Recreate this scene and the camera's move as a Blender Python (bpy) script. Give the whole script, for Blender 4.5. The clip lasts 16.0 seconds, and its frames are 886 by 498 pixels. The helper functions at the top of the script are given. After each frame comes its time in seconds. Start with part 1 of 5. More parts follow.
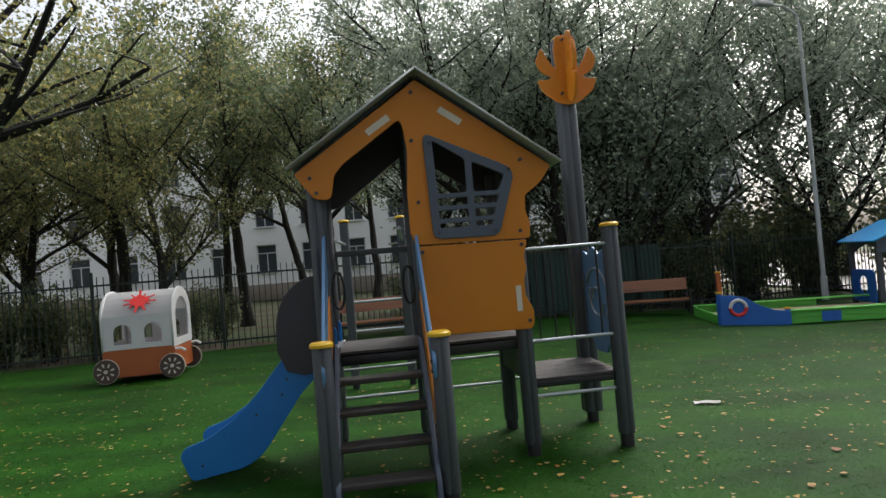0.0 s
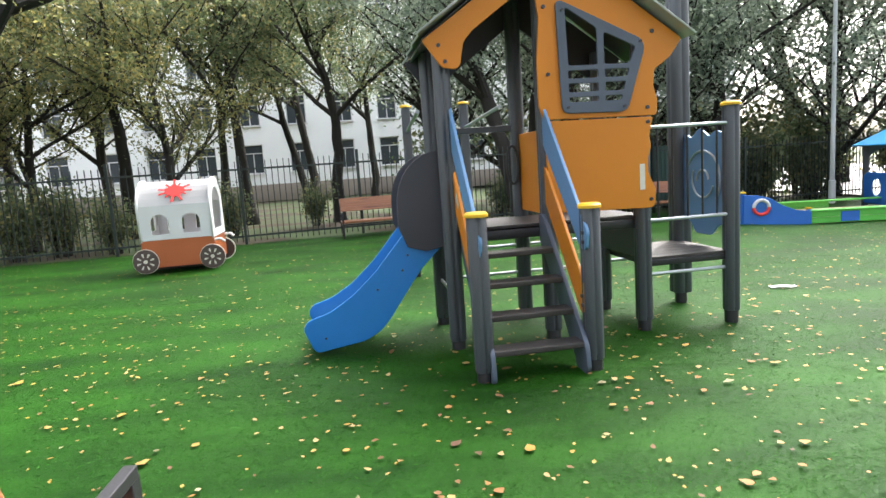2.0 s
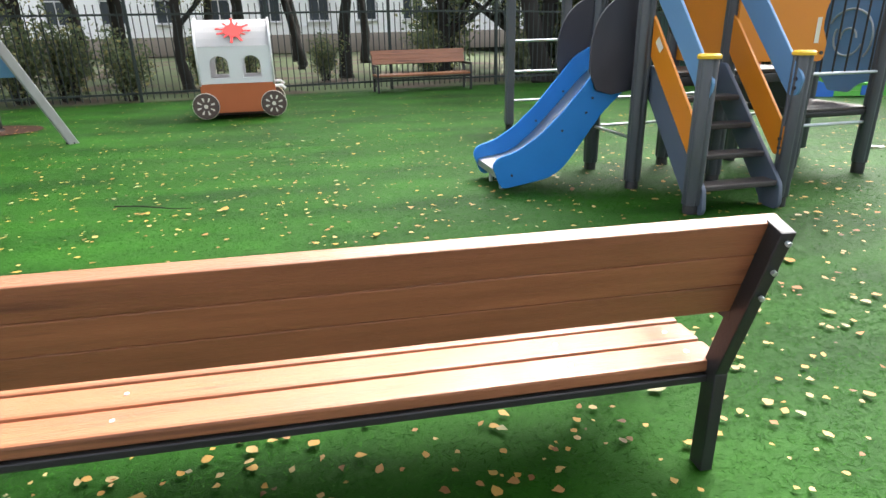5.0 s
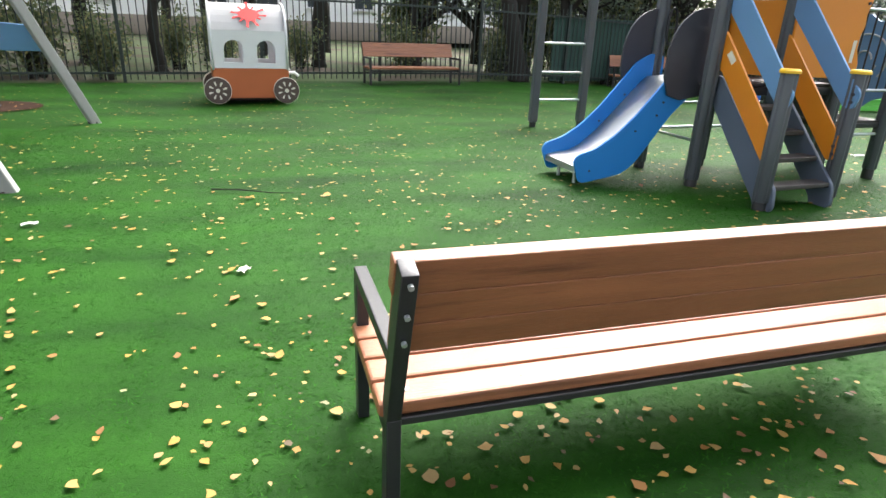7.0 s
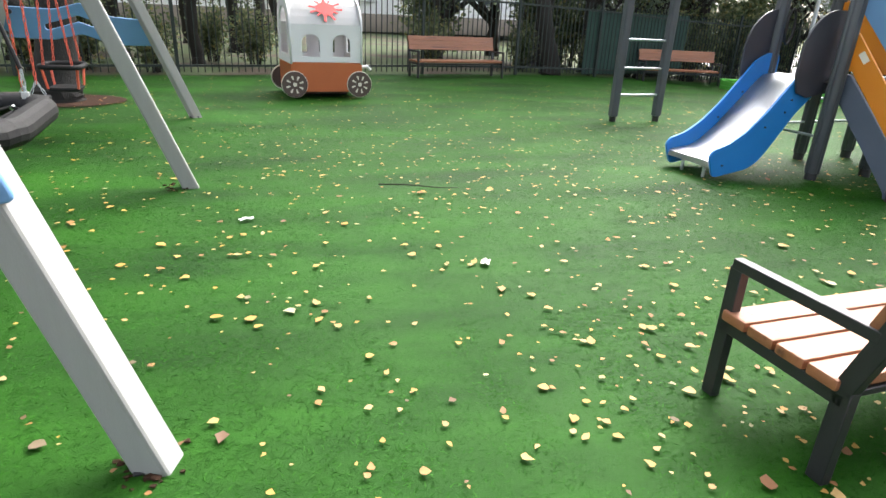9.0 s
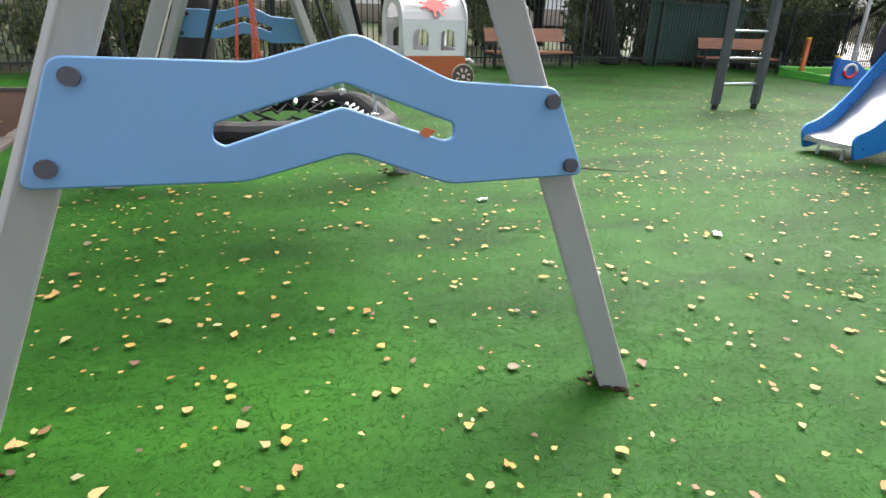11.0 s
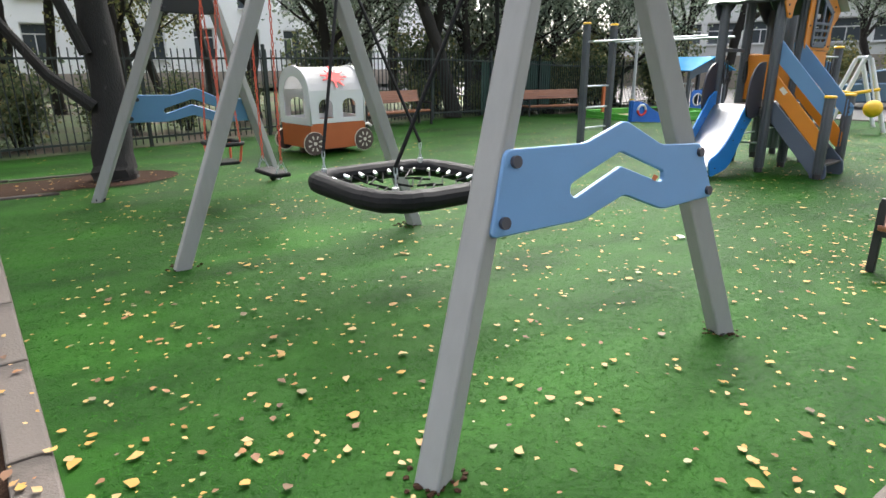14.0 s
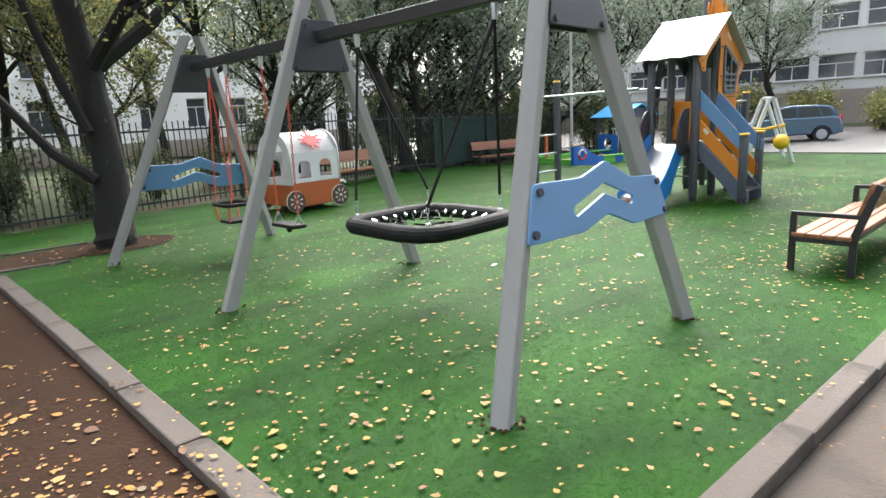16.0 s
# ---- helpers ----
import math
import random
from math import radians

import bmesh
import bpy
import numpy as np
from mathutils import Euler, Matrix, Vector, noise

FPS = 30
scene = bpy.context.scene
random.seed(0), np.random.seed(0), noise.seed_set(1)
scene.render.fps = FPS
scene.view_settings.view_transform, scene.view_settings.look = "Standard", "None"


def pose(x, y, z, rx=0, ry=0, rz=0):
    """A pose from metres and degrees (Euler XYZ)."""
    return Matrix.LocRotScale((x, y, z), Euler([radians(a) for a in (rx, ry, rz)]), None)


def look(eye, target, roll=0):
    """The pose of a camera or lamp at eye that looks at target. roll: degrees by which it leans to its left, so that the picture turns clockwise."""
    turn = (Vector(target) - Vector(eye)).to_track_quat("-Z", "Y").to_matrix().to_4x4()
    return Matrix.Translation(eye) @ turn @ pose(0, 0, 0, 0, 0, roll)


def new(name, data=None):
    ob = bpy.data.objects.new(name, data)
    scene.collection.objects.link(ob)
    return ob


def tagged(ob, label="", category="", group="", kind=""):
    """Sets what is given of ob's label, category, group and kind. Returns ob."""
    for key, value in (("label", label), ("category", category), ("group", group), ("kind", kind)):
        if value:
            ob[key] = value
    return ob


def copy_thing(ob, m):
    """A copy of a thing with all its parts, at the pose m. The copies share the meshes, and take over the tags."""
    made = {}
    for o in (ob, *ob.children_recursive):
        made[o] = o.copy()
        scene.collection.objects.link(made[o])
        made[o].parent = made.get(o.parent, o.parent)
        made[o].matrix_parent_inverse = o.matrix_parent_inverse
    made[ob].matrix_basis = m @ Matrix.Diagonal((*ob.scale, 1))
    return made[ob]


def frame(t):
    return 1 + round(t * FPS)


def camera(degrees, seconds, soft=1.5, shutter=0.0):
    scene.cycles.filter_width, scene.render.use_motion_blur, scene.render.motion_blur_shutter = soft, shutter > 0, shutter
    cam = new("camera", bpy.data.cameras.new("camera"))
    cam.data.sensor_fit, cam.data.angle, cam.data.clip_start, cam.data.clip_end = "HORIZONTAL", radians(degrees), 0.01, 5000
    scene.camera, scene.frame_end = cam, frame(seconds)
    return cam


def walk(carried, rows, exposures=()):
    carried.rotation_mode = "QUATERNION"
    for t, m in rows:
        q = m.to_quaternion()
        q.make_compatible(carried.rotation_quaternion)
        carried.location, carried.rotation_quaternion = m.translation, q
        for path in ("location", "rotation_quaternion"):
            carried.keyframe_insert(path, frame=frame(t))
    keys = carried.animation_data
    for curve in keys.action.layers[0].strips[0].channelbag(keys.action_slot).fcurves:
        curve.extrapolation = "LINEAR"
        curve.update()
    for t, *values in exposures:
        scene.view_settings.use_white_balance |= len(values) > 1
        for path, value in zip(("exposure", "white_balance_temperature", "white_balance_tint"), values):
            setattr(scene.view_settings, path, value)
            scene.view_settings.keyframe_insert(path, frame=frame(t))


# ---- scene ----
cam = camera(73.4, 16.0)
PATH = [
    (0, (-0.022, 0.134, 1.462), (0.049, 2.132, 1.507), -4.8),
    (0.5, (-0.295, 0.203, 1.419), (-0.228, 2.201, 1.455), -4.9),
    (1, (-0.555, 0.248, 1.419), (-0.489, 2.247, 1.441), -4.7),
    (1.5, (-0.831, 0.244, 1.368), (-0.724, 2.24, 1.279), -4.4),
    (2, (-1.116, 0.242, 1.319), (-0.984, 2.22, 1.048), -4.0),
    (2.5, (-1.424, 0.281, 1.279), (-1.254, 2.236, 0.894), -3.6),
    (3, (-1.718, 0.259, 1.263), (-1.521, 2.189, 0.78), -3.0),
    (3.5, (-2.02, 0.155, 1.261), (-1.787, 2.046, 0.653), -2.6),
    (4, (-2.327, 0.128, 1.231), (-2.085, 2.002, 0.575), -2.0),
    (4.5, (-2.655, 0.129, 1.239), (-2.399, 1.99, 0.551), -1.9),
    (4.7, (-2.768, 0.113, 1.236), (-2.511, 1.971, 0.543), -1.7),
    (6.8, (-4.077, 0.116, 1.24), (-3.596, 1.918, 0.519), 2.3),
    (7, (-4.221, 0.119, 1.264), (-3.716, 1.918, 0.55), 2.3),
    (7.5, (-4.55, 0.161, 1.256), (-4.02, 1.948, 0.531), 2.6),
    (8, (-4.881, 0.262, 1.253), (-4.329, 2.04, 0.521), 2.4),
    (8.5, (-5.196, 0.318, 1.246), (-4.622, 2.087, 0.511), 2.7),
    (9, (-5.601, 0.336, 1.282), (-5.039, 2.107, 0.543), 2.7),
    (9.5, (-6.02, 0.308, 1.273), (-5.57, 2.102, 0.511), 2.2),
    (10, (-6.337, 0.284, 1.273), (-5.923, 2.083, 0.501), 2.1),
    (10.2, (-6.489, 0.265, 1.274), (-6.074, 2.058, 0.491), 2.1),
    (12.3, (-8.048, 0.306, 1.388), (-7.191, 1.972, 0.688), 1.9),
    (12.5, (-8.168, 0.342, 1.372), (-7.269, 1.992, 0.688), 1.8),
    (13, (-8.437, 0.383, 1.404), (-7.441, 1.992, 0.758), 1.4),
    (13.5, (-8.739, 0.307, 1.441), (-7.68, 1.885, 0.817), 0.5),
    (14, (-8.991, 0.275, 1.469), (-7.901, 1.841, 0.87), -0.4),
    (14.5, (-9.188, 0.274, 1.502), (-8.077, 1.841, 0.947), -1.7),
    (15, (-9.426, 0.172, 1.557), (-8.291, 1.742, 1.059), -2.9),
    (15.5, (-9.679, 0.047, 1.56), (-8.508, 1.612, 1.134), -3.8),
    (16, (-9.907, -0.121, 1.536), (-8.649, 1.372, 1.101), -3.3),
]
EXPOSURE = [(0.0, 0.85), (0.5, 1.8), (1.0, 1.9), (1.5, 2.2), (2.0, 2.5), (3.0, 2.65), (4.0, 2.55), (7.0, 2.4), (10.0, 2.42), (12.5, 2.15), (16.0, 2.25)]
SKY, SUN = 0.15, 1.45
walk(cam, [(t, look(eye, target, roll)) for t, eye, target, roll in PATH], EXPOSURE)

# ---- light ----
world = bpy.data.worlds.new("overcast_sky")
scene.world = world
world.use_nodes = True
wn = world.node_tree.nodes
sky = wn.new("ShaderNodeTexSky")
sky.sky_type = "NISHITA"
sky.sun_disc = False
sky.sun_elevation, sky.sun_rotation = radians(48), radians(40)
sky.dust_density, sky.air_density, sky.ozone_density = 6.0, 1.0, 0.6
grey = wn.new("ShaderNodeHueSaturation")
grey.inputs["Saturation"].default_value = 0.40
world.node_tree.links.new(sky.outputs[0], grey.inputs["Color"])
world.node_tree.links.new(grey.outputs[0], wn["Background"].inputs[0])
wn["Background"].inputs[1].default_value = SKY

sun = new("sun", bpy.data.lights.new("sun", "SUN"))
sun.data.energy, sun.data.angle, sun.data.color = SUN, radians(55), (1.0, 0.985, 0.96)
sun.matrix_world = look((18, 22, 31), (0, 0, 0))


# ---- materials ----
def material(name, colour, rough=0.6, metal=0.0, vary=0.15, scale=6.0, fine=90.0, bump=0.1, stain=None, island=0.0, per_object=0.0, translucent=0.0, stretch=None, coat=0.0):
    """A surface with two scales of mottling, fine relief and, if given, worn stains of another colour."""
    m = bpy.data.materials.new(name)
    m.use_nodes = True
    n, l = m.node_tree.nodes, m.node_tree.links
    bsdf = n["Principled BSDF"]
    bsdf.inputs["Roughness"].default_value, bsdf.inputs["Metallic"].default_value = rough, metal
    bsdf.inputs["Coat Weight"].default_value = coat
    tc = n.new("ShaderNodeTexCoord")
    mp = n.new("ShaderNodeMapping")
    l.new(tc.outputs["Object"], mp.inputs[0])
    if stretch:
        mp.inputs["Scale"].default_value = stretch
    big, small = n.new("ShaderNodeTexNoise"), n.new("ShaderNodeTexNoise")
    for t, s, d in ((big, scale, 4.0), (small, fine, 3.0)):
        t.inputs["Scale"].default_value, t.inputs["Detail"].default_value = s, d
        l.new(mp.outputs[0], t.inputs["Vector"])
    value = n.new("ShaderNodeMath")
    value.operation = "MULTIPLY_ADD"
    l.new(big.outputs["Fac"], value.inputs[0])
    value.inputs[1].default_value, value.inputs[2].default_value = 2.4 * vary, 1 - 1.2 * vary
    grain = n.new("ShaderNodeMath")
    grain.operation = "MULTIPLY_ADD"
    l.new(small.outputs["Fac"], grain.inputs[0])
    grain.inputs[1].default_value = 1.3 * vary
    l.new(value.outputs[0], grain.inputs[2])
    last = grain
    for on, source in ((island, "Random Per Island"), (per_object, "Random")):
        if on:
            info = n.new("ShaderNodeNewGeometry" if source != "Random" else "ShaderNodeObjectInfo")
            more = n.new("ShaderNodeMath")
            more.operation = "MULTIPLY_ADD"
            l.new(info.outputs[source], more.inputs[0])
            more.inputs[1].default_value = on
            l.new(last.outputs[0], more.inputs[2])
            last = more
    hsv = n.new("ShaderNodeHueSaturation")
    hsv.inputs["Color"].default_value = (*colour, 1)
    l.new(last.outputs[0], hsv.inputs["Value"])
    out = hsv.outputs[0]
    if stain:
        ramp = n.new("ShaderNodeValToRGB")
        spots = n.new("ShaderNodeTexNoise")
        spots.inputs["Scale"].default_value, spots.inputs["Detail"].default_value = stain[1], 6.0
        l.new(mp.outputs[0], spots.inputs["Vector"])
        ramp.color_ramp.elements[0].position, ramp.color_ramp.elements[1].position = stain[2], stain[2] + 0.12
        l.new(spots.outputs["Fac"], ramp.inputs[0])
        mix = n.new("ShaderNodeMix")
        mix.data_type = "RGBA"
        l.new(ramp.outputs[0], mix.inputs[0])
        l.new(out, mix.inputs[6])
        mix.inputs[7].default_value = (*stain[0], 1)
        out = mix.outputs[2]
    l.new(out, bsdf.inputs["Base Color"])
    rr = n.new("ShaderNodeMath")
    rr.operation = "MULTIPLY_ADD"
    l.new(big.outputs["Fac"], rr.inputs[0])
    rr.inputs[1].default_value, rr.inputs[2].default_value = 0.25 * rough, 0.87 * rough
    l.new(rr.outputs[0], bsdf.inputs["Roughness"])
    if bump:
        b = n.new("ShaderNodeBump")
        b.inputs["Strength"].default_value, b.inputs["Distance"].default_value = bump, 0.01
        l.new(small.outputs["Fac"], b.inputs["Height"])
        l.new(b.outputs[0], bsdf.inputs["Normal"])
    if translucent:
        tr = n.new("ShaderNodeBsdfTranslucent")
        l.new(out, tr.inputs[0])
        ms = n.new("ShaderNodeMixShader")
        ms.inputs[0].default_value = translucent
        l.new(bsdf.outputs[0], ms.inputs[1])
        l.new(tr.outputs[0], ms.inputs[2])
        l.new(ms.outputs[0], n["Material Output"].inputs[0])
    return m


def leaf_material(name, stops, rough, translucent):
    """Leaves whose colour runs over the given stops, one random pick for each leaf."""
    m = material(name, (1, 1, 1), rough=rough, vary=0.2, scale=0.7, fine=60, bump=0.0, translucent=translucent)
    n, l = m.node_tree.nodes, m.node_tree.links
    hsv = next(x for x in n if x.bl_idname == "ShaderNodeHueSaturation")
    geo, ramp = n.new("ShaderNodeNewGeometry"), n.new("ShaderNodeValToRGB")
    l.new(geo.outputs["Random Per Island"], ramp.inputs[0])
    e = ramp.color_ramp.elements
    while len(e) < len(stops):
        e.new(0.5)
    for k, (p, c) in enumerate(stops):
        e[k].position, e[k].color = p, (*c, 1)
    l.new(ramp.outputs[0], hsv.inputs["Color"])
    return m


ORANGE = material("orange_panel", (0.55, 0.185, 0.008), 0.42, vary=0.07, scale=3, fine=150, bump=0.03, stain=((0.5, 0.17, 0.02), 2.2, 0.68))
BLUE = material("blue_panel", (0.105, 0.225, 0.41), 0.48, vary=0.08, scale=3, fine=160, bump=0.04)
SLIDE_BLUE = material("slide_blue", (0.012, 0.17, 0.50), 0.42, vary=0.09, scale=3, fine=140, bump=0.03)
DEEP_BLUE = material("deep_blue_panel", (0.02, 0.12, 0.45), 0.5, vary=0.12, scale=3, fine=120, bump=0.04)
CYAN = material("cyan_roof", (0.02, 0.33, 0.72), 0.4, vary=0.08, scale=2, fine=100, bump=0.03)
ANTHRACITE = material("anthracite_post", (0.058, 0.064, 0.076), 0.5, vary=0.16, scale=5, fine=70, bump=0.12, stretch=(6, 6, 1))
SLATE = material("slate_panel", (0.070, 0.088, 0.125), 0.5, vary=0.12, scale=4, fine=110, bump=0.05)
DARK = material("dark_panel", (0.034, 0.034, 0.046), 0.45, vary=0.15, scale=3, fine=120, bump=0.04)
DECK = material("deck_board", (0.030, 0.026, 0.025), 0.58, vary=0.4, scale=7, fine=120, bump=0.25)
STEEL = material("brushed_steel", (0.66, 0.67, 0.69), 0.42, 1.0, vary=0.12, scale=5, fine=120, bump=0.03, stretch=(1, 12, 1))
GALV = material("galvanised_tube", (0.42, 0.45, 0.48), 0.42, 0.8, vary=0.12, scale=8, fine=120, bump=0.03)
ROOF = material("pale_roof_sheet", (0.34, 0.37, 0.37), 0.3, vary=0.12, scale=2.5, fine=80, bump=0.05, stain=((0.2, 0.23, 0.2), 3, 0.66))
YELLOW = material("yellow_cap", (0.66, 0.40, 0.015), 0.4, vary=0.08, scale=8, fine=100, bump=0.02)
LEG_GREY = material("grey_painted_timber", (0.235, 0.235, 0.232), 0.82, vary=0.10, scale=3, fine=60, bump=0.12, stretch=(9, 9, 1), stain=((0.25, 0.25, 0.24), 5, 0.7))
BLACK_STEEL = material("black_steel", (0.022, 0.022, 0.025), 0.45, 0.3, vary=0.2, scale=8, fine=140, bump=0.08)
RUBBER = material("black_rubber", (0.008, 0.008, 0.009), 0.68, vary=0.2, scale=10, fine=120, bump=0.15)
RUBBER.node_tree.nodes["Principled BSDF"].inputs["Specular IOR Level"].default_value = 0.2
WOOD = material("oiled_pine", (0.180, 0.068, 0.030), 0.46, vary=0.42, scale=1.8, fine=26, bump=0.3, stretch=(1, 14, 14), per_object=0.22, stain=((0.095, 0.030, 0.016), 1.3, 0.60), coat=0.15)
WHITE = material("white_paint", (0.60, 0.60, 0.61), 0.5, vary=0.07, scale=3, fine=80, bump=0.05, stain=((0.5, 0.5, 0.48), 3, 0.66))
RUST = material("terracotta_paint", (0.37, 0.095, 0.028), 0.5, vary=0.10, scale=3, fine=90, bump=0.05, stain=((0.25, 0.08, 0.04), 3, 0.68))
RED = material("red_paint", (0.68, 0.035, 0.03), 0.45, vary=0.08, scale=8, fine=120, bump=0.03)
RED_ROPE = material("red_coated_chain", (0.50, 0.085, 0.045), 0.5, vary=0.15, scale=12, fine=140, bump=0.1)
CREAM = material("cream_paint", (0.62, 0.58, 0.50), 0.5, vary=0.08, scale=8, fine=120, bump=0.03)
WHEEL = material("dark_brown_wheel", (0.07, 0.045, 0.04), 0.5, vary=0.15, scale=8, fine=120, bump=0.05)
GREEN = material("green_paint", (0.10, 0.42, 0.06), 0.5, vary=0.12, scale=4, fine=100, bump=0.05)
SAND = material("sand", (0.42, 0.33, 0.22), 0.9, vary=0.25, scale=5, fine=200, bump=0.5)
FENCE = material("dark_green_steel", (0.018, 0.026, 0.024), 0.5, 0.2, vary=0.2, scale=8, fine=100, bump=0.05)
MESH_GREEN = material("green_windbreak_mesh", (0.02, 0.05, 0.04), 0.8, vary=0.3, scale=2, fine=200, bump=0.2)
BARK = material("birch_bark", (0.008, 0.0072, 0.0068), 0.9, vary=0.6, scale=3.0, fine=22, bump=1.0, stretch=(3, 3, 0.8), stain=((0.050, 0.047, 0.045), 6, 0.66))
BARK_DARK = material("dark_bark", (0.017, 0.0145, 0.0125), 0.95, vary=0.5, scale=4, fine=30, bump=1.0, stretch=(3, 3, 0.7))
CONCRETE = material("kerb_concrete", (0.062, 0.051, 0.044), 0.85, vary=0.22, scale=5, fine=90, bump=0.4, per_object=0.12, stain=((0.043, 0.035, 0.029), 3.5, 0.54))
SOIL = material("bare_soil", (0.022, 0.0115, 0.0070), 0.95, vary=0.5, scale=2.5, fine=45, bump=1.0, stain=((0.030, 0.0155, 0.0095), 3, 0.55))
PATH_DIRT = material("dirt_path", (0.046, 0.036, 0.029), 0.9, vary=0.35, scale=1.8, fine=60, bump=0.8, stain=((0.038, 0.031, 0.026), 2, 0.56))
SOIL.node_tree.nodes["Principled BSDF"].inputs["Specular IOR Level"].default_value = 0.12
WOODLAND = material("rough_grass", (0.040, 0.060, 0.019), 0.95, vary=0.5, scale=0.9, fine=14, bump=1.0, stain=((0.055, 0.038, 0.024), 0.45, 0.47))
ASPHALT = material("wet_asphalt", (0.09, 0.085, 0.085), 0.5, vary=0.25, scale=1.2, fine=90, bump=0.3)
WALL_WHITE = material("white_render", (0.88, 0.88, 0.89), 0.85, vary=0.06, scale=0.6, fine=20, bump=0.1)
WALL_GREY = material("grey_panel_wall", (0.56, 0.56, 0.55), 0.85, vary=0.10, scale=0.6, fine=20, bump=0.1)
PLINTH = material("plinth_stone", (0.26, 0.22, 0.19), 0.85, vary=0.15, scale=1, fine=20, bump=0.2)
PANE = material("window_glass", (0.05, 0.06, 0.07), 0.08, vary=0.2, scale=1, fine=3, bump=0.0)
CAR_PAINT = material("blue_grey_car_paint", (0.085, 0.15, 0.22), 0.25, 0.4, vary=0.05, scale=2, fine=60, bump=0.0, coat=0.8)
TYRE = material("tyre", (0.02, 0.02, 0.02), 0.8, vary=0.2, scale=6, fine=60, bump=0.1)
LAMP_GREY = material("pale_lamp_pole", (0.50, 0.51, 0.52), 0.5, vary=0.1, scale=2, fine=60, bump=0.05)
LAMP_RED = material("car_lamp_red", (0.5, 0.02, 0.02), 0.2, vary=0.05, scale=4, fine=40, bump=0.0)

FOLIAGE = leaf_material("foliage", [(0.0, (0.070, 0.100, 0.050)), (0.45, (0.120, 0.160, 0.078)), (0.8, (0.185, 0.205, 0.105)), (1.0, (0.31, 0.27, 0.105))], 0.36, 0.62)
FOLIAGE_YELLOW = leaf_material("yellowing_foliage", [(0.0, (0.080, 0.105, 0.045)), (0.5, (0.150, 0.170, 0.070)), (1.0, (0.32, 0.27, 0.09))], 0.36, 0.62)
FOLIAGE_SILVER = leaf_material("silvery_foliage", [(0.0, (0.115, 0.155, 0.115)), (0.5, (0.20, 0.25, 0.18)), (1.0, (0.34, 0.38, 0.29))], 0.3, 0.5)
FALLEN = leaf_material("fallen_leaves", [(0.0, (0.27, 0.135, 0.015)), (0.28, (0.28, 0.165, 0.035)), (0.52, (0.28, 0.195, 0.085)), (0.70, (0.23, 0.10, 0.020)), (0.84, (0.145, 0.060, 0.018)), (0.94, (0.065, 0.032, 0.018)), (1.0, (0.24, 0.23, 0.12))], 0.68, 0.12)


def turf_material():
    m = material("artificial_turf", (0.055, 0.235, 0.030), 0.6, vary=0.2, scale=0.9, fine=260, bump=0.35)
    n, l = m.node_tree.nodes, m.node_tree.links
    hsv = next(x for x in n if x.bl_idname == "ShaderNodeHueSaturation")
    tc = next(x for x in n if x.bl_idname == "ShaderNodeTexCoord")
    mid, ramp = n.new("ShaderNodeTexNoise"), n.new("ShaderNodeValToRGB")
    mid.inputs["Scale"].default_value, mid.inputs["Detail"].default_value = 1.1, 9.0
    mid.inputs["Roughness"].default_value = 0.62
    nap = n.new("ShaderNodeMapping")
    nap.inputs["Scale"].default_value = (0.55, 1.5, 1.0)
    l.new(tc.outputs["Object"], nap.inputs[0])
    l.new(nap.outputs[0], mid.inputs["Vector"])
    ramp.color_ramp.elements[0].position, ramp.color_ramp.elements[0].color = 0.33, (0.0026, 0.0205, 0.0008, 1)
    ramp.color_ramp.elements[1].position, ramp.color_ramp.elements[1].color = 0.70, (0.0150, 0.069, 0.0044, 1)
    l.new(mid.outputs["Fac"], ramp.inputs[0])
    l.new(ramp.outputs[0], hsv.inputs["Color"])
    n["Principled BSDF"].inputs["Specular IOR Level"].default_value = 0.08
    return m


TURF = turf_material()
BLADE = leaf_material("turf_fibre", [(0.0, (0.0060, 0.034, 0.0018)), (0.6, (0.0095, 0.048, 0.0030)), (1.0, (0.021, 0.080, 0.0085))], 0.7, 0.0)
BLADE.node_tree.nodes["Principled BSDF"].inputs["Specular IOR Level"].default_value = 0.08


# ---- mesh helpers ----
def finish(mesh, mat, smooth=35):
    mesh.materials.clear()
    mesh.materials.append(mat)
    if smooth:
        mesh.shade_smooth()
        mesh.set_sharp_from_angle(angle=radians(smooth))
        areas = np.zeros(len(mesh.polygons), dtype=np.float32)
        mesh.polygons.foreach_get("area", areas)
        if len(areas) > 6 and areas.max() > 7 * np.median(areas):
            mesh.polygons.foreach_set("use_smooth", areas < 0.12 * areas.max())
    return mesh


def part(name, bm, mat, parent=None, label="", smooth=35):
    """One bmesh (or mesh) as one object, under a thing or part if given."""
    if isinstance(bm, bpy.types.Mesh):
        mesh = bm
        mesh.name = name
        smooth = 0
    else:
        mesh = bpy.data.meshes.new(name)
        bmesh.ops.recalc_face_normals(bm, faces=bm.faces)
        bm.to_mesh(mesh)
        bm.free()
    ob = new(name, finish(mesh, mat, smooth))
    ob.parent = parent
    return tagged(ob, label)


def thing(name, m, label, category, group="", kind=""):
    ob = new(name)
    ob.matrix_world = m
    return tagged(ob, label, category, group, kind)


def box(sx, sy, sz, m=Matrix(), bevel=0.006, bm=None, seg=2):
    bm = bm or bmesh.new()
    made = bmesh.ops.create_cube(bm, size=1, matrix=m @ Matrix.Diagonal((sx, sy, sz, 1)))
    if bevel:
        edges = list({e for v in made["verts"] for e in v.link_edges})
        bmesh.ops.bevel(bm, geom=edges, offset=bevel, segments=seg, affect="EDGES", profile=0.5)
    return bm


def at(x, y, z):
    return Matrix.Translation((x, y, z))


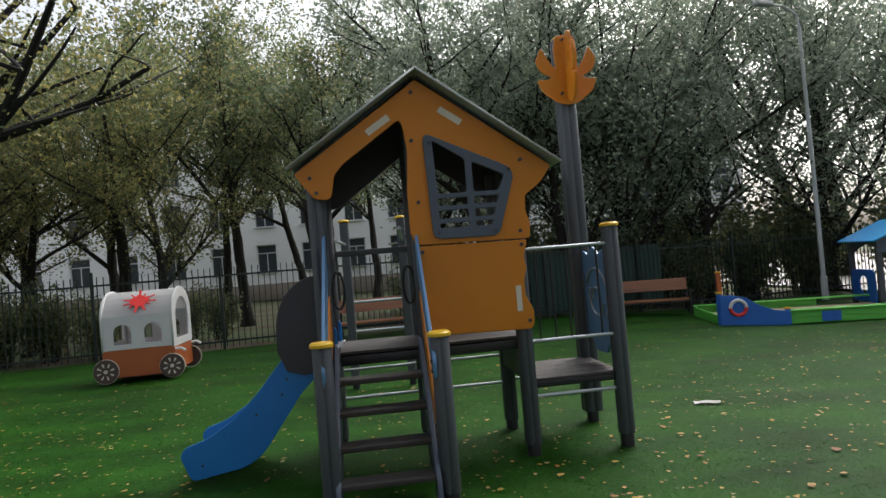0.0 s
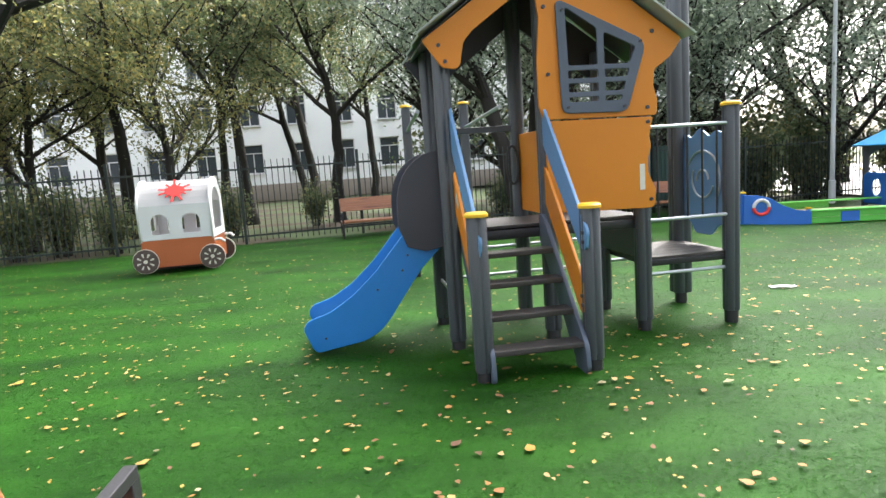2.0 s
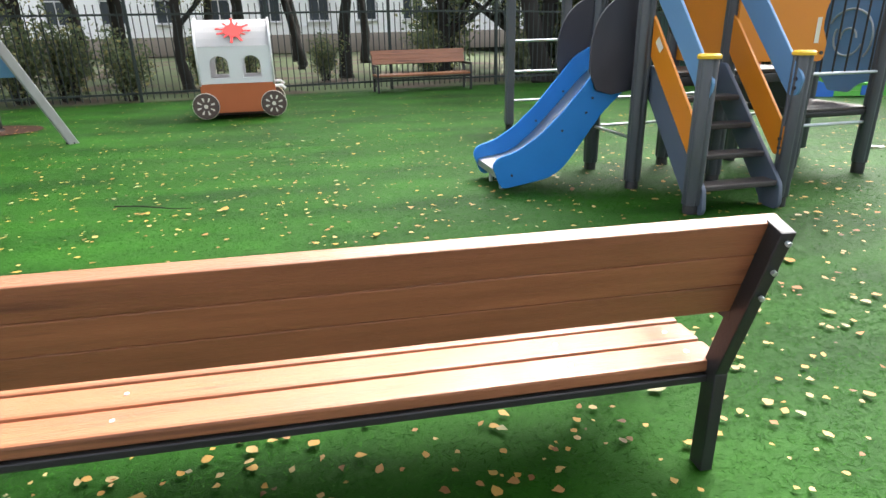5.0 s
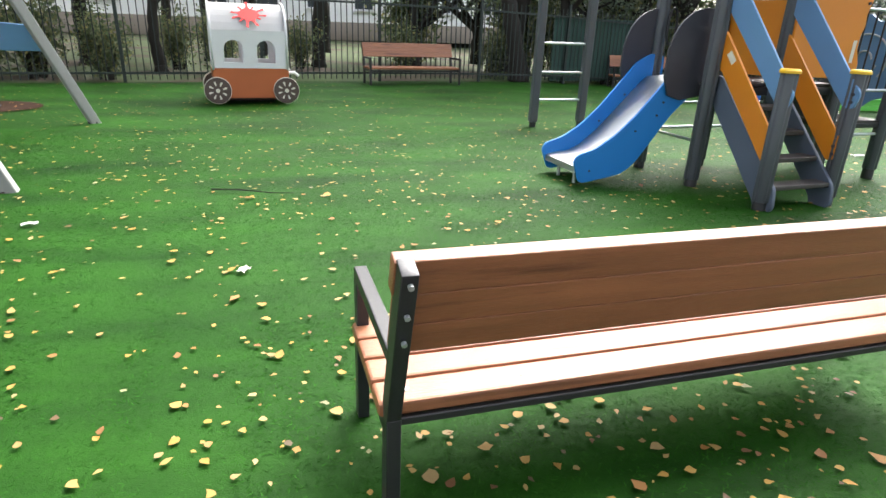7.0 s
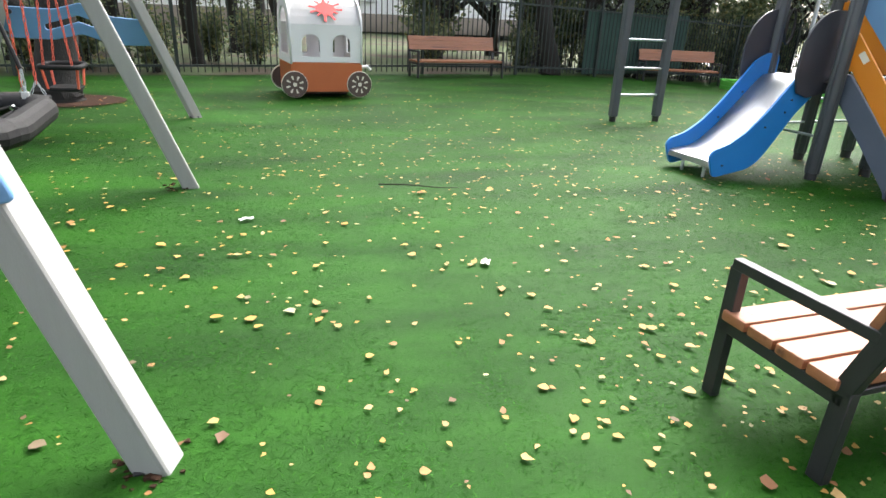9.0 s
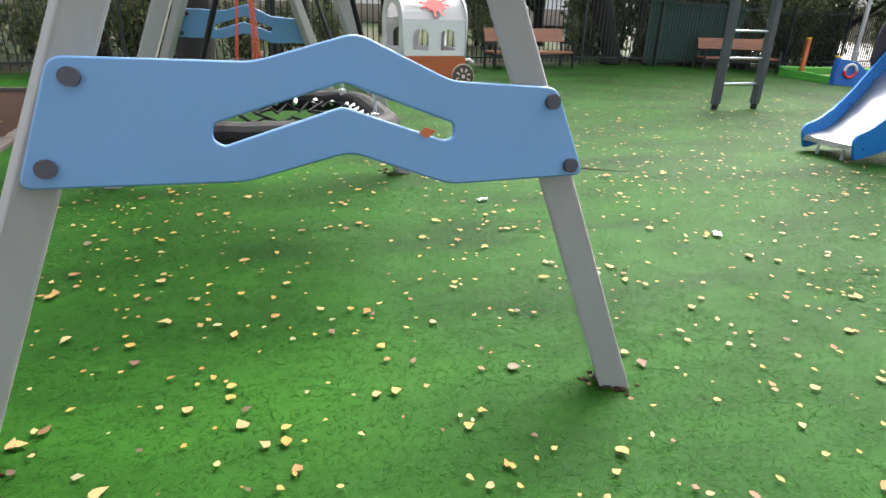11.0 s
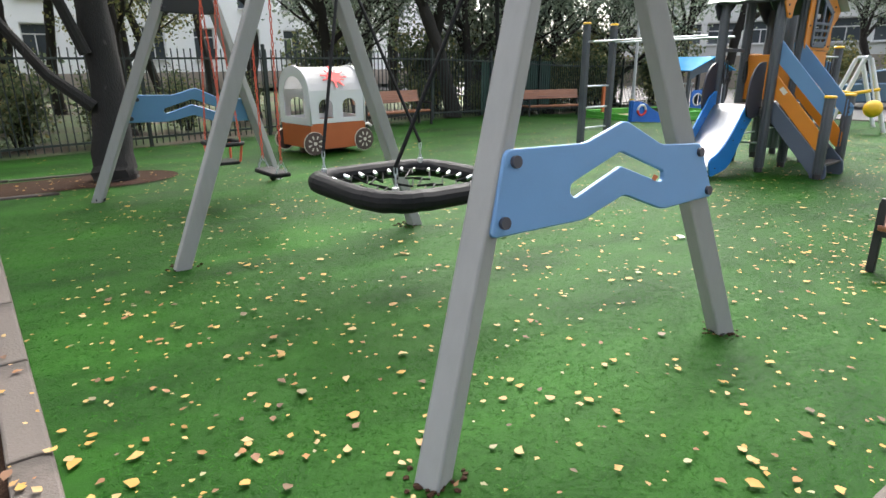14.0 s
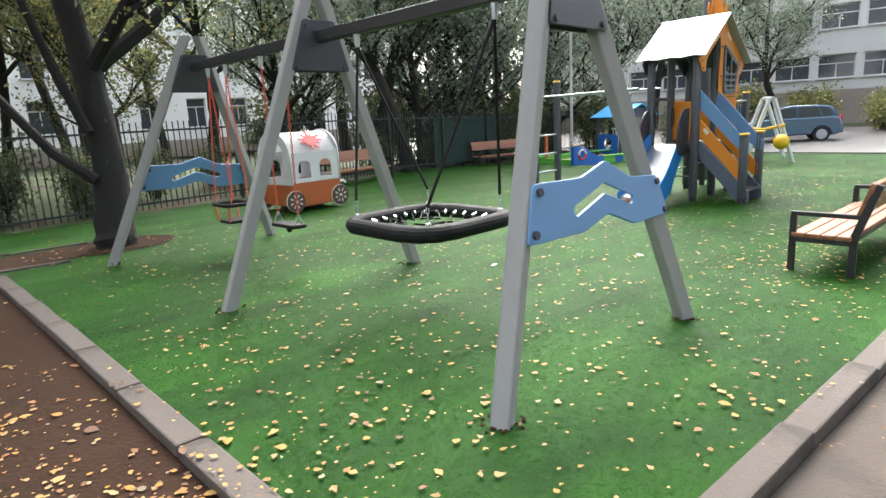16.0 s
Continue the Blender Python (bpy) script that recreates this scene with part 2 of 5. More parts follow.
def tube(points, radius, sides=10, bm=None, closed=False):
    """A round bar along points; radius is one number or one for each point."""
    bm = bm or bmesh.new()
    pts = [Vector(p) for p in points]
    n = len(pts)
    radii = radius if isinstance(radius, (list, tuple)) else [radius] * n
    rings, side = [], None
    for i, p in enumerate(pts):
        a = pts[(i - 1) % n] if closed else pts[max(i - 1, 0)]
        b = pts[(i + 1) % n] if closed else pts[min(i + 1, n - 1)]
        d = (b - a).normalized()
        if side is None:
            side = d.orthogonal().normalized()
        side = (side - d * side.dot(d)).normalized()
        up = d.cross(side)
        rings.append([bm.verts.new(p + radii[i] * (math.cos(t) * side + math.sin(t) * up)) for t in (2 * math.pi * k / sides for k in range(sides))])
    for i in range(n if closed else n - 1):
        r, s = rings[i], rings[(i + 1) % n]
        for k in range(sides):
            bm.faces.new((r[k], r[(k + 1) % sides], s[(k + 1) % sides], s[k]))
    if not closed:
        bm.faces.new(rings[0][::-1])
        bm.faces.new(rings[-1])
    return bm


def panel(outlines, thick, m=Matrix(), bevel=0.004):
    """A board cut to the first outline, with the other outlines as holes, lying in x and y and thick along z, then moved by m."""
    cu = bpy.data.curves.new("cut", "CURVE")
    cu.dimensions, cu.fill_mode, cu.extrude = "2D", "BOTH", max(thick / 2 - bevel, 0.0005)
    cu.bevel_depth, cu.bevel_resolution, cu.offset = bevel, 1, -bevel
    for line in outlines:
        s = cu.splines.new("POLY")
        s.points.add(len(line) - 1)
        for pt, (x, y) in zip(s.points, line):
            pt.co = (x, y, 0, 1)
        s.use_cyclic_u = True
    ob = new("cut", cu)
    bpy.context.view_layer.update()
    mesh = bpy.data.meshes.new_from_object(ob.evaluated_get(bpy.context.evaluated_depsgraph_get()))
    bpy.data.objects.remove(ob)
    bpy.data.curves.remove(cu)
    mesh.transform(m)
    return mesh


def rounded(points, r, seg=5):
    """The outline with its corners rounded; r is one number or one for each corner."""
    out, n = [], len(points)
    for i in range(n):
        p, a, b = Vector(points[i]), Vector(points[i - 1]), Vector(points[(i + 1) % n])
        rad = r[i] if isinstance(r, (list, tuple)) else r
        rad = min(rad, 0.45 * (a - p).length, 0.45 * (b - p).length)
        q0, q1 = p + (a - p).normalized() * rad, p + (b - p).normalized() * rad
        for k in range(seg + 1):
            t = k / seg
            out.append(tuple((1 - t) ** 2 * q0 + 2 * t * (1 - t) * p + t * t * q1))
    return out


def circle(cx, cy, r, n=24, r2=None):
    return [(cx + r * math.cos(2 * math.pi * k / n), cy + (r2 or r) * math.sin(2 * math.pi * k / n)) for k in range(n)]


UPRIGHT = pose(0, 0, 0, 90)  # turns a board's outline up: x stays, y becomes z, its front faces -y
SIDEWAYS = pose(0, 0, 0, 90, 0, 90)  # outline x runs along y, its y up, its front faces +x


def disc(r, depth, m, sides=14, bm=None):
    """A short round bar along local z, centred."""
    p = m @ Vector((0, 0, -depth / 2)), m @ Vector((0, 0, depth / 2))
    return tube(p, r, sides, bm)


def bolt(parent, p, m=UPRIGHT, r=0.014):
    part("bolt", disc(r, 0.016, at(*p) @ m, 10), DARK, parent)


def scatter_mesh(name, centres, sizes, rng, mat, flat=0.0, parent=None, fold=0.25, aspect=0.6):
    """Many four-cornered leaves, folded along the middle, in one mesh."""
    n = len(centres)
    d = rng.normal(size=(n, 3))
    d[:, 2] *= 1 - flat
    d /= np.linalg.norm(d, axis=1)[:, None]
    e = rng.normal(size=(n, 3))
    e[:, 2] *= 1 - flat
    e -= d * (e * d).sum(1)[:, None]
    e /= np.linalg.norm(e, axis=1)[:, None]
    nrm = np.cross(d, e)
    s = np.asarray(sizes)[:, None]
    lift = fold * s * nrm
    c = np.asarray(centres)
    v = np.stack([c - 0.5 * s * d, c + 0.5 * aspect * s * e + lift * 0.4, c + 0.5 * s * d, c - 0.5 * aspect * s * e + lift * 0.4], 1).reshape(-1, 3)
    i = np.arange(n)[:, None] * 4
    tri = np.concatenate([i + [0, 1, 2], i + [0, 2, 3]], 1).reshape(-1)
    mesh = bpy.data.meshes.new(name)
    mesh.vertices.add(4 * n)
    mesh.vertices.foreach_set("co", v.ravel())
    mesh.loops.add(6 * n)
    mesh.loops.foreach_set("vertex_index", tri.astype(np.int32))
    mesh.polygons.add(2 * n)
    mesh.polygons.foreach_set("loop_start", np.arange(2 * n, dtype=np.int32) * 3)
    mesh.update(calc_edges=True)
    mesh.validate()
    mesh.materials.append(mat)
    ob = new(name, mesh)
    ob.parent = parent
    return ob


# ---- ground ----
def lie(x, y):
    """Height of the gently falling ground."""
    rise = 0.045 * min(max((-5 - x) / 3, 0.0), 1.0) * min(max((8 - y) / 3, 0.0), 1.0)
    dip = 0.042 * min(max((x + 6) / 1.4, 0.0), 1.0) * min(max((1.5 - x) / 1.5, 0.0), 1.0) * min(max((3.6 - y) / 1.4, 0.0), 1.0)
    return rise - dip - 0.0035 * min(max(0.0, x + 2), 9.0) ** 2 - 0.007 * min(max(0.0, y - 8), 8.0)


def sheet(name, xs, rows, z, mat, label, category, skirt=0.0):
    """A ground sheet: xs are steps from 0 to 1, rows give y and the sheet's left and right ends there."""
    bm = bmesh.new()
    grid = []
    for y, a, b in rows:
        line = []
        for u in xs:
            x = a + (b - a) * u
            yy = y(x) if callable(y) else y
            line.append(bm.verts.new((x, yy, lie(x, yy) + z)))
        grid.append(line)
    for p, q in zip(grid, grid[1:]):
        for k in range(len(xs) - 1):
            bm.faces.new((p[k], p[k + 1], q[k + 1], q[k]))
    if skirt:
        edge = [e for e in bm.edges if e.is_boundary]
        made = bmesh.ops.extrude_edge_only(bm, edges=edge)
        bmesh.ops.translate(bm, vec=(0, 0, -skirt), verts=[v for v in made["geom"] if isinstance(v, bmesh.types.BMVert)])
    return tagged(part(name, bm, mat, smooth=60), label, category, kind="structure")


def fence_y(x):
    return 14.0 + 0.20 * (x + 1.4)


def steps(n):
    return [k / n for k in range(n + 1)]


WIDE = [-900, -60, -30, -16, -9, -8, -7, -6, -5, -4, -2] + list(range(-1, 8)) + [9, 12, 20, 30, 60, 900]
sheet("ground", [(v + 900) / 1800 for v in WIDE], [(v, -900, 900) for v in (-900, -60, -20, -6, 0, 4, 5, 8, 10, 12, 14, 16, 20, 30, 60, 900)], -0.085, WOODLAND, "rough autumn grass and bare earth under the trees", "ground")
sheet("path", steps(40), [(-6, -40, 12.5), (-2, -40, 12.5), (0.67, -40, 12.5)], -0.055, PATH_DIRT, "damp dirt path with fallen leaves beside the kerb", "path")
sheet("soil_bed", steps(4), [(0.68, -30, -9.10), (0.9, -30, -9.11), (5.0, -30, -9.38), (8.2, -30, -9.62), (9.0, -30, -9.6), (9.8, -30, -9.7), (10.2, -30, -9.7)], -0.035, SOIL, "bare brown soil strewn with yellow leaves beside the kerb", "soil")
EDGE = 11.6
sheet("lawn", steps(48), [(y, -9.0 - 0.061 * (y - 0.8) if y < 9 else -9.55, EDGE) for y in (0.82, 2, 2.2, 2.9, 3.6, 4, 5, 6, 7, 8, 9, 10, 10.6)] + [(lambda x, f=f: 10.6 + (fence_y(x) + 0.05 - 10.6) * f, -9.55, EDGE) for f in (0.33, 0.66, 1.0)], 0.0, TURF, "bright green artificial turf lawn strewn with leaves", "lawn", 0.08)
sheet("lawn_strip", steps(4), [(10.25, -18, -9.552), (lambda x: fence_y(x) + 0.05, -18, -9.552)], 0.0, TURF, "bright green artificial turf behind the tree pit", "lawn", 0.08)
pit = bmesh.new()
pit.faces.new([pit.verts.new((x, y, 0.012 + lie(x, y))) for x, y in [(-9.75, 8.72)] + [(-8.08 + 0.80 * math.cos(a), 9.32 + 0.62 * math.sin(a)) for a in [radians(-125 + 250 * k / 14) for k in range(15)]] + [(-9.75, 9.80)]])
tagged(part("tree_pit", pit, SOIL, smooth=0), "reddish bark mulch and soil round a tree trunk", "soil", kind="structure")
sheet("road", steps(6), [(-60, 12.6, 30), (0, 12.6, 30), (60, 12.6, 30)], -0.045, ASPHALT, "wet grey asphalt yard road", "road")


def kerb_line(p0, p1, width, name, label):
    """Kerb stones laid end to end from p0 to p1."""
    p0, p1 = Vector((*p0, 0)), Vector((*p1, 0))
    run = (p1 - p0).length
    n = max(1, round(run / 1.0))
    turn = math.atan2(p1.y - p0.y, p1.x - p0.x)
    root = thing(name, Matrix.Translation(p0) @ Matrix.Rotation(turn, 4, "Z"), label, "kerb", kind="structure")
    stone = None
    for k in range(n):
        m = at((k + 0.5) * run / n, 0, -0.055)
        if stone is None:
            stone = part("kerb_stone", box(run / n - 0.008, width, 0.17, Matrix(), 0.014), CONCRETE, root)
            mesh = stone.data
        else:
            stone = new("kerb_stone", mesh)
            stone.parent = root
        w = p0 + (p1 - p0) * ((k + 0.5) / n)
        stone.matrix_local = m @ pose(0, 0, lie(w.x, w.y) + 0.004 * math.sin(5.1 * k), 0, 0.3 * math.sin(3.7 * k), 0)


kerb_line((-9.10, 0.745), (11.7, 0.76), 0.145, "kerb_front", "worn concrete kerb stones along the turf edge")
kerb_line((-9.07, 0.83), (-9.53, 8.35), 0.15, "kerb_side", "worn concrete kerb stones between turf and soil")
kerb_line((11.68, 0.84), (11.68, 15), 0.15, "kerb_far", "concrete kerb stones between turf and road")
kerb_line((-9.7, 8.68), (-8.75, 8.60), 0.05, "edging_near", "thin concrete edging along a tree pit")
kerb_line((-15, 10.2), (-8.3, 9.98), 0.05, "edging_far", "thin concrete edging along a tree pit")


# ---- bench ----
def bench(m, label, group="park benches"):
    """A park bench that faces local +y; its origin lies on the ground under the middle of the seat."""
    b = thing("park_bench", m, label, "bench", group)
    half = 1.015
    for k in (-1, 1):
        x = k * half
        part("end_frame", box(0.04, 0.055, 0.53, at(x, 0.24, 0.265), 0.004), BLACK_STEEL, b)
        bm = box(0.04, 0.06, 0.34, at(x, -0.24, 0.17), 0.004)
        part("back_leg", bm, BLACK_STEEL, b)
        lean = pose(x, -0.311, 0.575, 17.5)
        part("back_post", box(0.04, 0.062, 0.515, lean, 0.004), BLACK_STEEL, b)
        part("seat_bearer", box(0.04, 0.50, 0.045, at(x, 0.0, 0.299), 0.004), BLACK_STEEL, b)
        part("armrest", box(0.042, 0.55, 0.04, at(x, -0.015, 0.538), 0.004), BLACK_STEEL, b)
        for z in (0.62, 0.70, 0.785):
            y = -0.25 - (z - 0.37) * math.tan(radians(17.5)) - 0.036
            part("bolt", disc(0.007, 0.010, at(x, y - 0.002, z) @ pose(0, 0, 0, 107.5), 8), GALV, b)
    part("front_rail", box(2.02, 0.03, 0.03, at(0, 0.20, 0.290), 0.004), BLACK_STEEL, b)
    part("back_rail", box(2.00, 0.03, 0.024, at(0, -0.22, 0.306), 0.004), BLACK_STEEL, b)
    for k in range(4):
        part("seat_slat", box(2.095, 0.111, 0.042, at(0, -0.172 + 0.121 * k, 0.343), 0.010), WOOD, b)
        for x in (-0.62, 0.60, -0.96, 0.96):
            part("screw", disc(0.007, 0.004, at(x, -0.172 + 0.121 * k, 0.3645), 8), STEEL, b)
    for k in range(3):
        z = 0.598 + 0.0925 * k
        y = -0.25 - (z - 0.37) * math.tan(radians(17.5)) + 0.045
        part("back_slat", box(2.08 if k == 2 else 2.06, 0.042, 0.0955, at(0, y, z) @ pose(0, 0, 0, 17.5), 0.004), WOOD, b)
    return b


near = bench(pose(-2.975, 1.672, -0.042, 0, 0, 1.7), "oiled pine park bench with a black steel frame on turf")
far_label = "oiled pine park bench with black arms before the fence"
for x, y, turn in ((-1.37, 13.30, 188.0), (5.25, 14.4, 165.0)):
    c = copy_thing(near, pose(x, y, lie(x, y), 0, 0, turn))
    tagged(c, far_label)


# ---- play tower ----
def tower(m):
    tw = thing("play_tower", m, "orange and dark grey wooden play tower with roof, stairs and slide", "play tower", "")
    G = 0.73

    def post(x, y, top, cap=True, z0=0.0, w=0.115):
        outline = []
        for cx, cy in ((1, 1), (-1, 1), (-1, -1), (1, -1)):
            h, g = w / 2, 0.012
            outline += {(1, 1): [(h, h - 0.03), (h - 0.03, h)], (-1, 1): [(0.008, h), (0, h - g), (-0.008, h), (-h + 0.03, h), (-h, h - 0.03)],
                        (-1, -1): [(-h, 0.008), (-h + g, 0), (-h, -0.008), (-h, -h + 0.03), (-h + 0.03, -h)], (1, -1): [(-0.008, -h), (0, -h + g), (0.008, -h), (h - 0.03, -h), (h, -h + 0.03)]}[cx, cy]
        outline += [(w / 2, -0.008), (w / 2 - 0.012, 0), (w / 2, 0.008)]
        p = part("post", panel([outline], top - z0 - 0.09, at(x, y, (top + z0 + 0.09) / 2), 0.003), ANTHRACITE, tw)
        part("post_foot", tube([(x, y, -0.02), (x, y, 0.11), (x, y, 0.13)], [0.052, 0.052, 0.045], 12), BLACK_STEEL, tw)
        if cap:
            bm = tube([(x, y, top), (x, y, top + 0.018), (x, y, top + 0.03)], [0.074, 0.074, 0.062], 14)
            part("post_cap", bm, YELLOW, tw, "yellow plastic post cap")
        return p

    for x, y, top in ((0, 0, 2.30), (G, 0, 2.80), (2 * G, 0, 2.25), (0, G, 2.30), (G, G, 2.80), (2 * G, G, 2.25)):
        post(x, y, top, False)
    post(3 * G, 0, 1.69)
    post(3 * G, G, 3.43, True, w=0.16)
    post(0.035, -0.725, 1.06)
    post(0.75, -0.715, 1.06)

    # decks
    for x0, y0, z, w, d in ((G, G / 2, 0.90, 2 * G - 0.06, G - 0.06),):
        part("deck_frame", box(w + 0.05, d + 0.04, 0.07, at(x0, y0, z - 0.055), 0.005), BLACK_STEEL, tw)
        for k in range(6):
            part("deck_board", box(w + 0.08, d / 6 - 0.006, 0.022, at(x0, y0 - d / 2 + (k + 0.5) * d / 6, z), 0.003), DECK, tw)
    part("deck_frame", box(G - 0.08, G + 0.02, 0.045, at(2.5 * G, G / 2, 0.525), 0.004), BLACK_STEEL, tw)
    for k in range(6):
        part("deck_board", box(G - 0.02, G / 6 - 0.006, 0.022, at(2.5 * G, (k + 0.5) * G / 6, 0.56), 0.003), DECK, tw)
    part("cross_bar", tube([(2 * G, 0, 0.44), (3 * G, 0, 0.44)], 0.014), GALV, tw)
    part("cross_bar", tube([(2 * G, G, 0.44), (3 * G, G, 0.44)], 0.014), GALV, tw)
    part("riser_board", panel([rounded([(0.03, 0.58), (G - 0.03, 0.58), (G - 0.03, 0.86), (0.5, 0.86), (0.42, 0.80), (0.3, 0.86), (0.03, 0.86)], 0.02)], 0.018, at(2 * G - 0.03, 0, 0) @ SIDEWAYS), DARK, tw)
    for z in (0.42, 0.66):
        part("cross_bar", tube([(0, G, z), (2 * G, G, z)], 0.013), GALV, tw)
    part("cross_bar", tube([(0, 0, 0.42), (0, G, 0.42)], 0.013), GALV, tw)

    # front gable wall in two boards, with a doorway on the stair side and a barred window
    fy = -0.075
    gable = [(-0.13, 2.235), (0.785, 2.885), (1.75, 2.185), (1.66, 2.06), (1.535, 1.97), (1.525, 1.86), (1.555, 1.76), (1.545, 1.645), (0.70, 1.655), (0.665, 1.75), (0.665, 2.05), (0.69, 2.36), (0.665, 2.56), (0.64, 2.59), (0.22, 2.29), (0.155, 2.215), (0.125, 2.06), (0.09, 2.035), (0.0, 2.05)]
    win = rounded([(0.845, 2.44), (0.875, 1.74), (1.285, 1.73), (1.42, 2.16)], [0.07, 0.05, 0.05, 0.09])
    part("gable_board", panel([rounded(gable, 0.02, 3), win], 0.022, at(0, fy, 0) @ UPRIGHT), ORANGE, tw)
    low = [(0.715, 0.985), (1.50, 0.965), (1.525, 1.0), (1.53, 1.10), (1.50, 1.17), (1.475, 1.22), (1.475, 1.34), (1.50, 1.42), (1.485, 1.50), (1.52, 1.635), (0.70, 1.645)]
    part("wall_board", panel([rounded(low, 0.018, 3)], 0.022, at(0, fy, 0) @ UPRIGHT), ORANGE, tw)
    part("wall_board", panel([rounded([(0.04, 0.965), (G - 0.04, 0.965), (G - 0.04, 1.60), (0.04, 1.60)], 0.02, 3)], 0.02, at(G + 0.01, 0.0, 0) @ SIDEWAYS), ORANGE, tw)
    frame_out = rounded([(0.805, 2.485), (0.83, 1.69), (1.315, 1.68), (1.47, 2.17)], [0.07, 0.06, 0.06, 0.09])
    cells = []
    xs = lambda z: (0.872 + (2.40 - z) * 0.02, 1.40 - (2.14 - min(z, 2.14)) * 0.30 - max(0, z - 2.14) * 1.55)
    mid = 1.125
    for z0, z1, cut in ((1.765, 1.80, 0), (1.835, 1.895, 0), (1.93, 1.985, 0)):
        a0, b0 = xs(z0)
        a1, b1 = xs(z1)
        cells += [rounded([(a0, z0), (mid - 0.025, z0), (mid - 0.025, z1), (a1, z1)], 0.012, 2), rounded([(mid + 0.025, z0), (b0 - 0.02, z0), (b1 - 0.02, z1), (mid + 0.025, z1)], 0.012, 2)]
    cells += [rounded([(0.885, 2.02), (mid - 0.025, 2.02), (mid - 0.025, 2.27), (0.872, 2.42)], 0.02, 2), rounded([(mid + 0.025, 2.02), (1.335, 2.02), (1.385, 2.135), (mid + 0.025, 2.245)], 0.02, 2)]
    part("window_grille", panel([frame_out] + cells, 0.022, at(0, fy - 0.024, 0) @ UPRIGHT), SLATE, tw, "dark grey barred window frame")
    # back gable
    part("gable_board", panel([rounded([(-0.17, 2.235), (0.75, 2.885), (1.70, 2.20), (1.55, 2.04), (1.40, 2.05), (0.75, 2.53), (0.12, 2.06), (-0.03, 2.05)], 0.02, 3)], 0.022, at(0, G + 0.075, 0) @ UPRIGHT), DARK, tw, "dark back gable board")
    part("wall_board", panel([rounded([(0.76, 0.97), (1.44, 0.97), (1.44, 1.62), (0.76, 1.62)], 0.03, 3)], 0.02, at(0, G + 0.07, 0) @ UPRIGHT), ORANGE, tw)
    for x, z in ((-0.02, 2.20), (0.02, 2.09), (0.75, 2.79), (0.725, 2.43), (0.74, 1.97), (1.52, 2.24), (1.475, 1.705), (1.475, 1.60), (1.49, 1.03), (0.74, 1.6)):
        bolt(tw, (x, fy - 0.014, z))
    for x, z in ((0.85, 2.40), (0.87, 1.73), (1.29, 1.72), (1.42, 2.17)):
        bolt(tw, (x, fy - 0.038, z), r=0.011)
    for x, z, a, w in ((0.49, 2.56, 34, 0.20), (1.02, 2.60, -35, 0.19)):
        part("sticker", panel([rounded([(-w / 2, -0.025), (w / 2, -0.025), (w / 2, 0.025), (-w / 2, 0.025)], 0.004, 2)], 0.002, at(x, fy - 0.013, z) @ UPRIGHT @ pose(0, 0, 0, 0, 0, a), 0.0003), CREAM, tw, "worn pale sticker")
    part("sticker", panel([[(-0.02, -0.095), (0.02, -0.095), (0.02, 0.095), (-0.02, 0.095)]], 0.002, at(1.425, fy - 0.013, 1.20) @ UPRIGHT, 0.0003), CREAM, tw, "worn pale sticker")

    # roof
    for sx, ex, ez in ((0.785, -0.17, 2.26), (0.785, 1.80, 2.19)):
        run = math.hypot(ex - sx, 2.94 - ez)
        wave = 0.03 if ex < 0 else 0.0
        edge = [(0, -0.19), (run, -0.19)] + [(run - wave * (0.5 - 0.5 * math.cos(6 * math.pi * k / 24)), -0.19 + 1.11 * k / 24) for k in range(1, 24)] + [(run, 0.92), (0, 0.92)]
        ang = math.degrees(math.atan2(ez - 2.94, ex - sx))
        part("roof_sheet", panel([edge], 0.016, pose(sx, 0, 2.945, 0, -ang, 0), 0.002), ROOF, tw, "pale grey roof sheet")
    # horizontal ridge batten
    for sx, ex, ez in ((0.785, -0.14, 2.25), (0.785, 1.76, 2.18)):
        ang = math.degrees(math.atan2(ez - 2.94, ex - sx))
        run = math.hypot(ex - sx, 2.94 - ez) - 0.04
        part("roof_lining", box(run, 0.86, 0.012, pose(sx, 0.365, 2.925, 0, -ang, 0) @ at(run / 2 + 0.02, 0, 0), 0.002), DARK, tw, "dark lining under the roof")
    part("ridge_batten", box(0.05, 0.8, 0.05, at(0.75, 0.365, 2.86), 0.004), ANTHRACITE, tw)

    # stairs
    for x in (0.075, 0.675):
        s = [(-0.77, 0.0), (-0.64, 0.0), (-0.62, 0.07), (0.02, 0.78), (0.02, 0.98), (-0.06, 0.98), (-0.80, 0.20), (-0.82, 0.05)]
        part("stair_stringer", panel([rounded(s, 0.03, 3)], 0.03, at(x, 0, 0) @ SIDEWAYS), SLATE, tw)
    for k, (y, z) in enumerate(((-0.70, 0.20), (-0.54, 0.38), (-0.37, 0.56), (-0.20, 0.74))):
        part("stair_tread", box(0.60, 0.15, 0.038, at(0.375, y, z), 0.010), DECK, tw)
    for x in (0.01, 0.735):
        rail = [(-0.80, 0.92), (-0.77, 0.80), (-0.69, 0.80), (0.05, 1.58), (0.07, 1.75), (-0.02, 1.80), (-0.06, 1.76)]
        part("handrail", panel([rounded(rail, 0.03, 4)], 0.022, at(x + (0.03 if x < 0.3 else -0.03), 0, 0) @ SIDEWAYS), BLUE, tw, "light blue handrail board")
        guard = [(-0.74, 0.40), (-0.66, 0.38), (-0.62, 0.42), (0.05, 1.16), (0.06, 1.35), (0.0, 1.36), (-0.06, 1.32), (-0.745, 0.55)]
        part("guard_board", panel([rounded(guard, 0.03, 4)], 0.022, at(x + (0.03 if x < 0.3 else -0.03), 0, 0) @ SIDEWAYS), ORANGE, tw, "orange guard board")
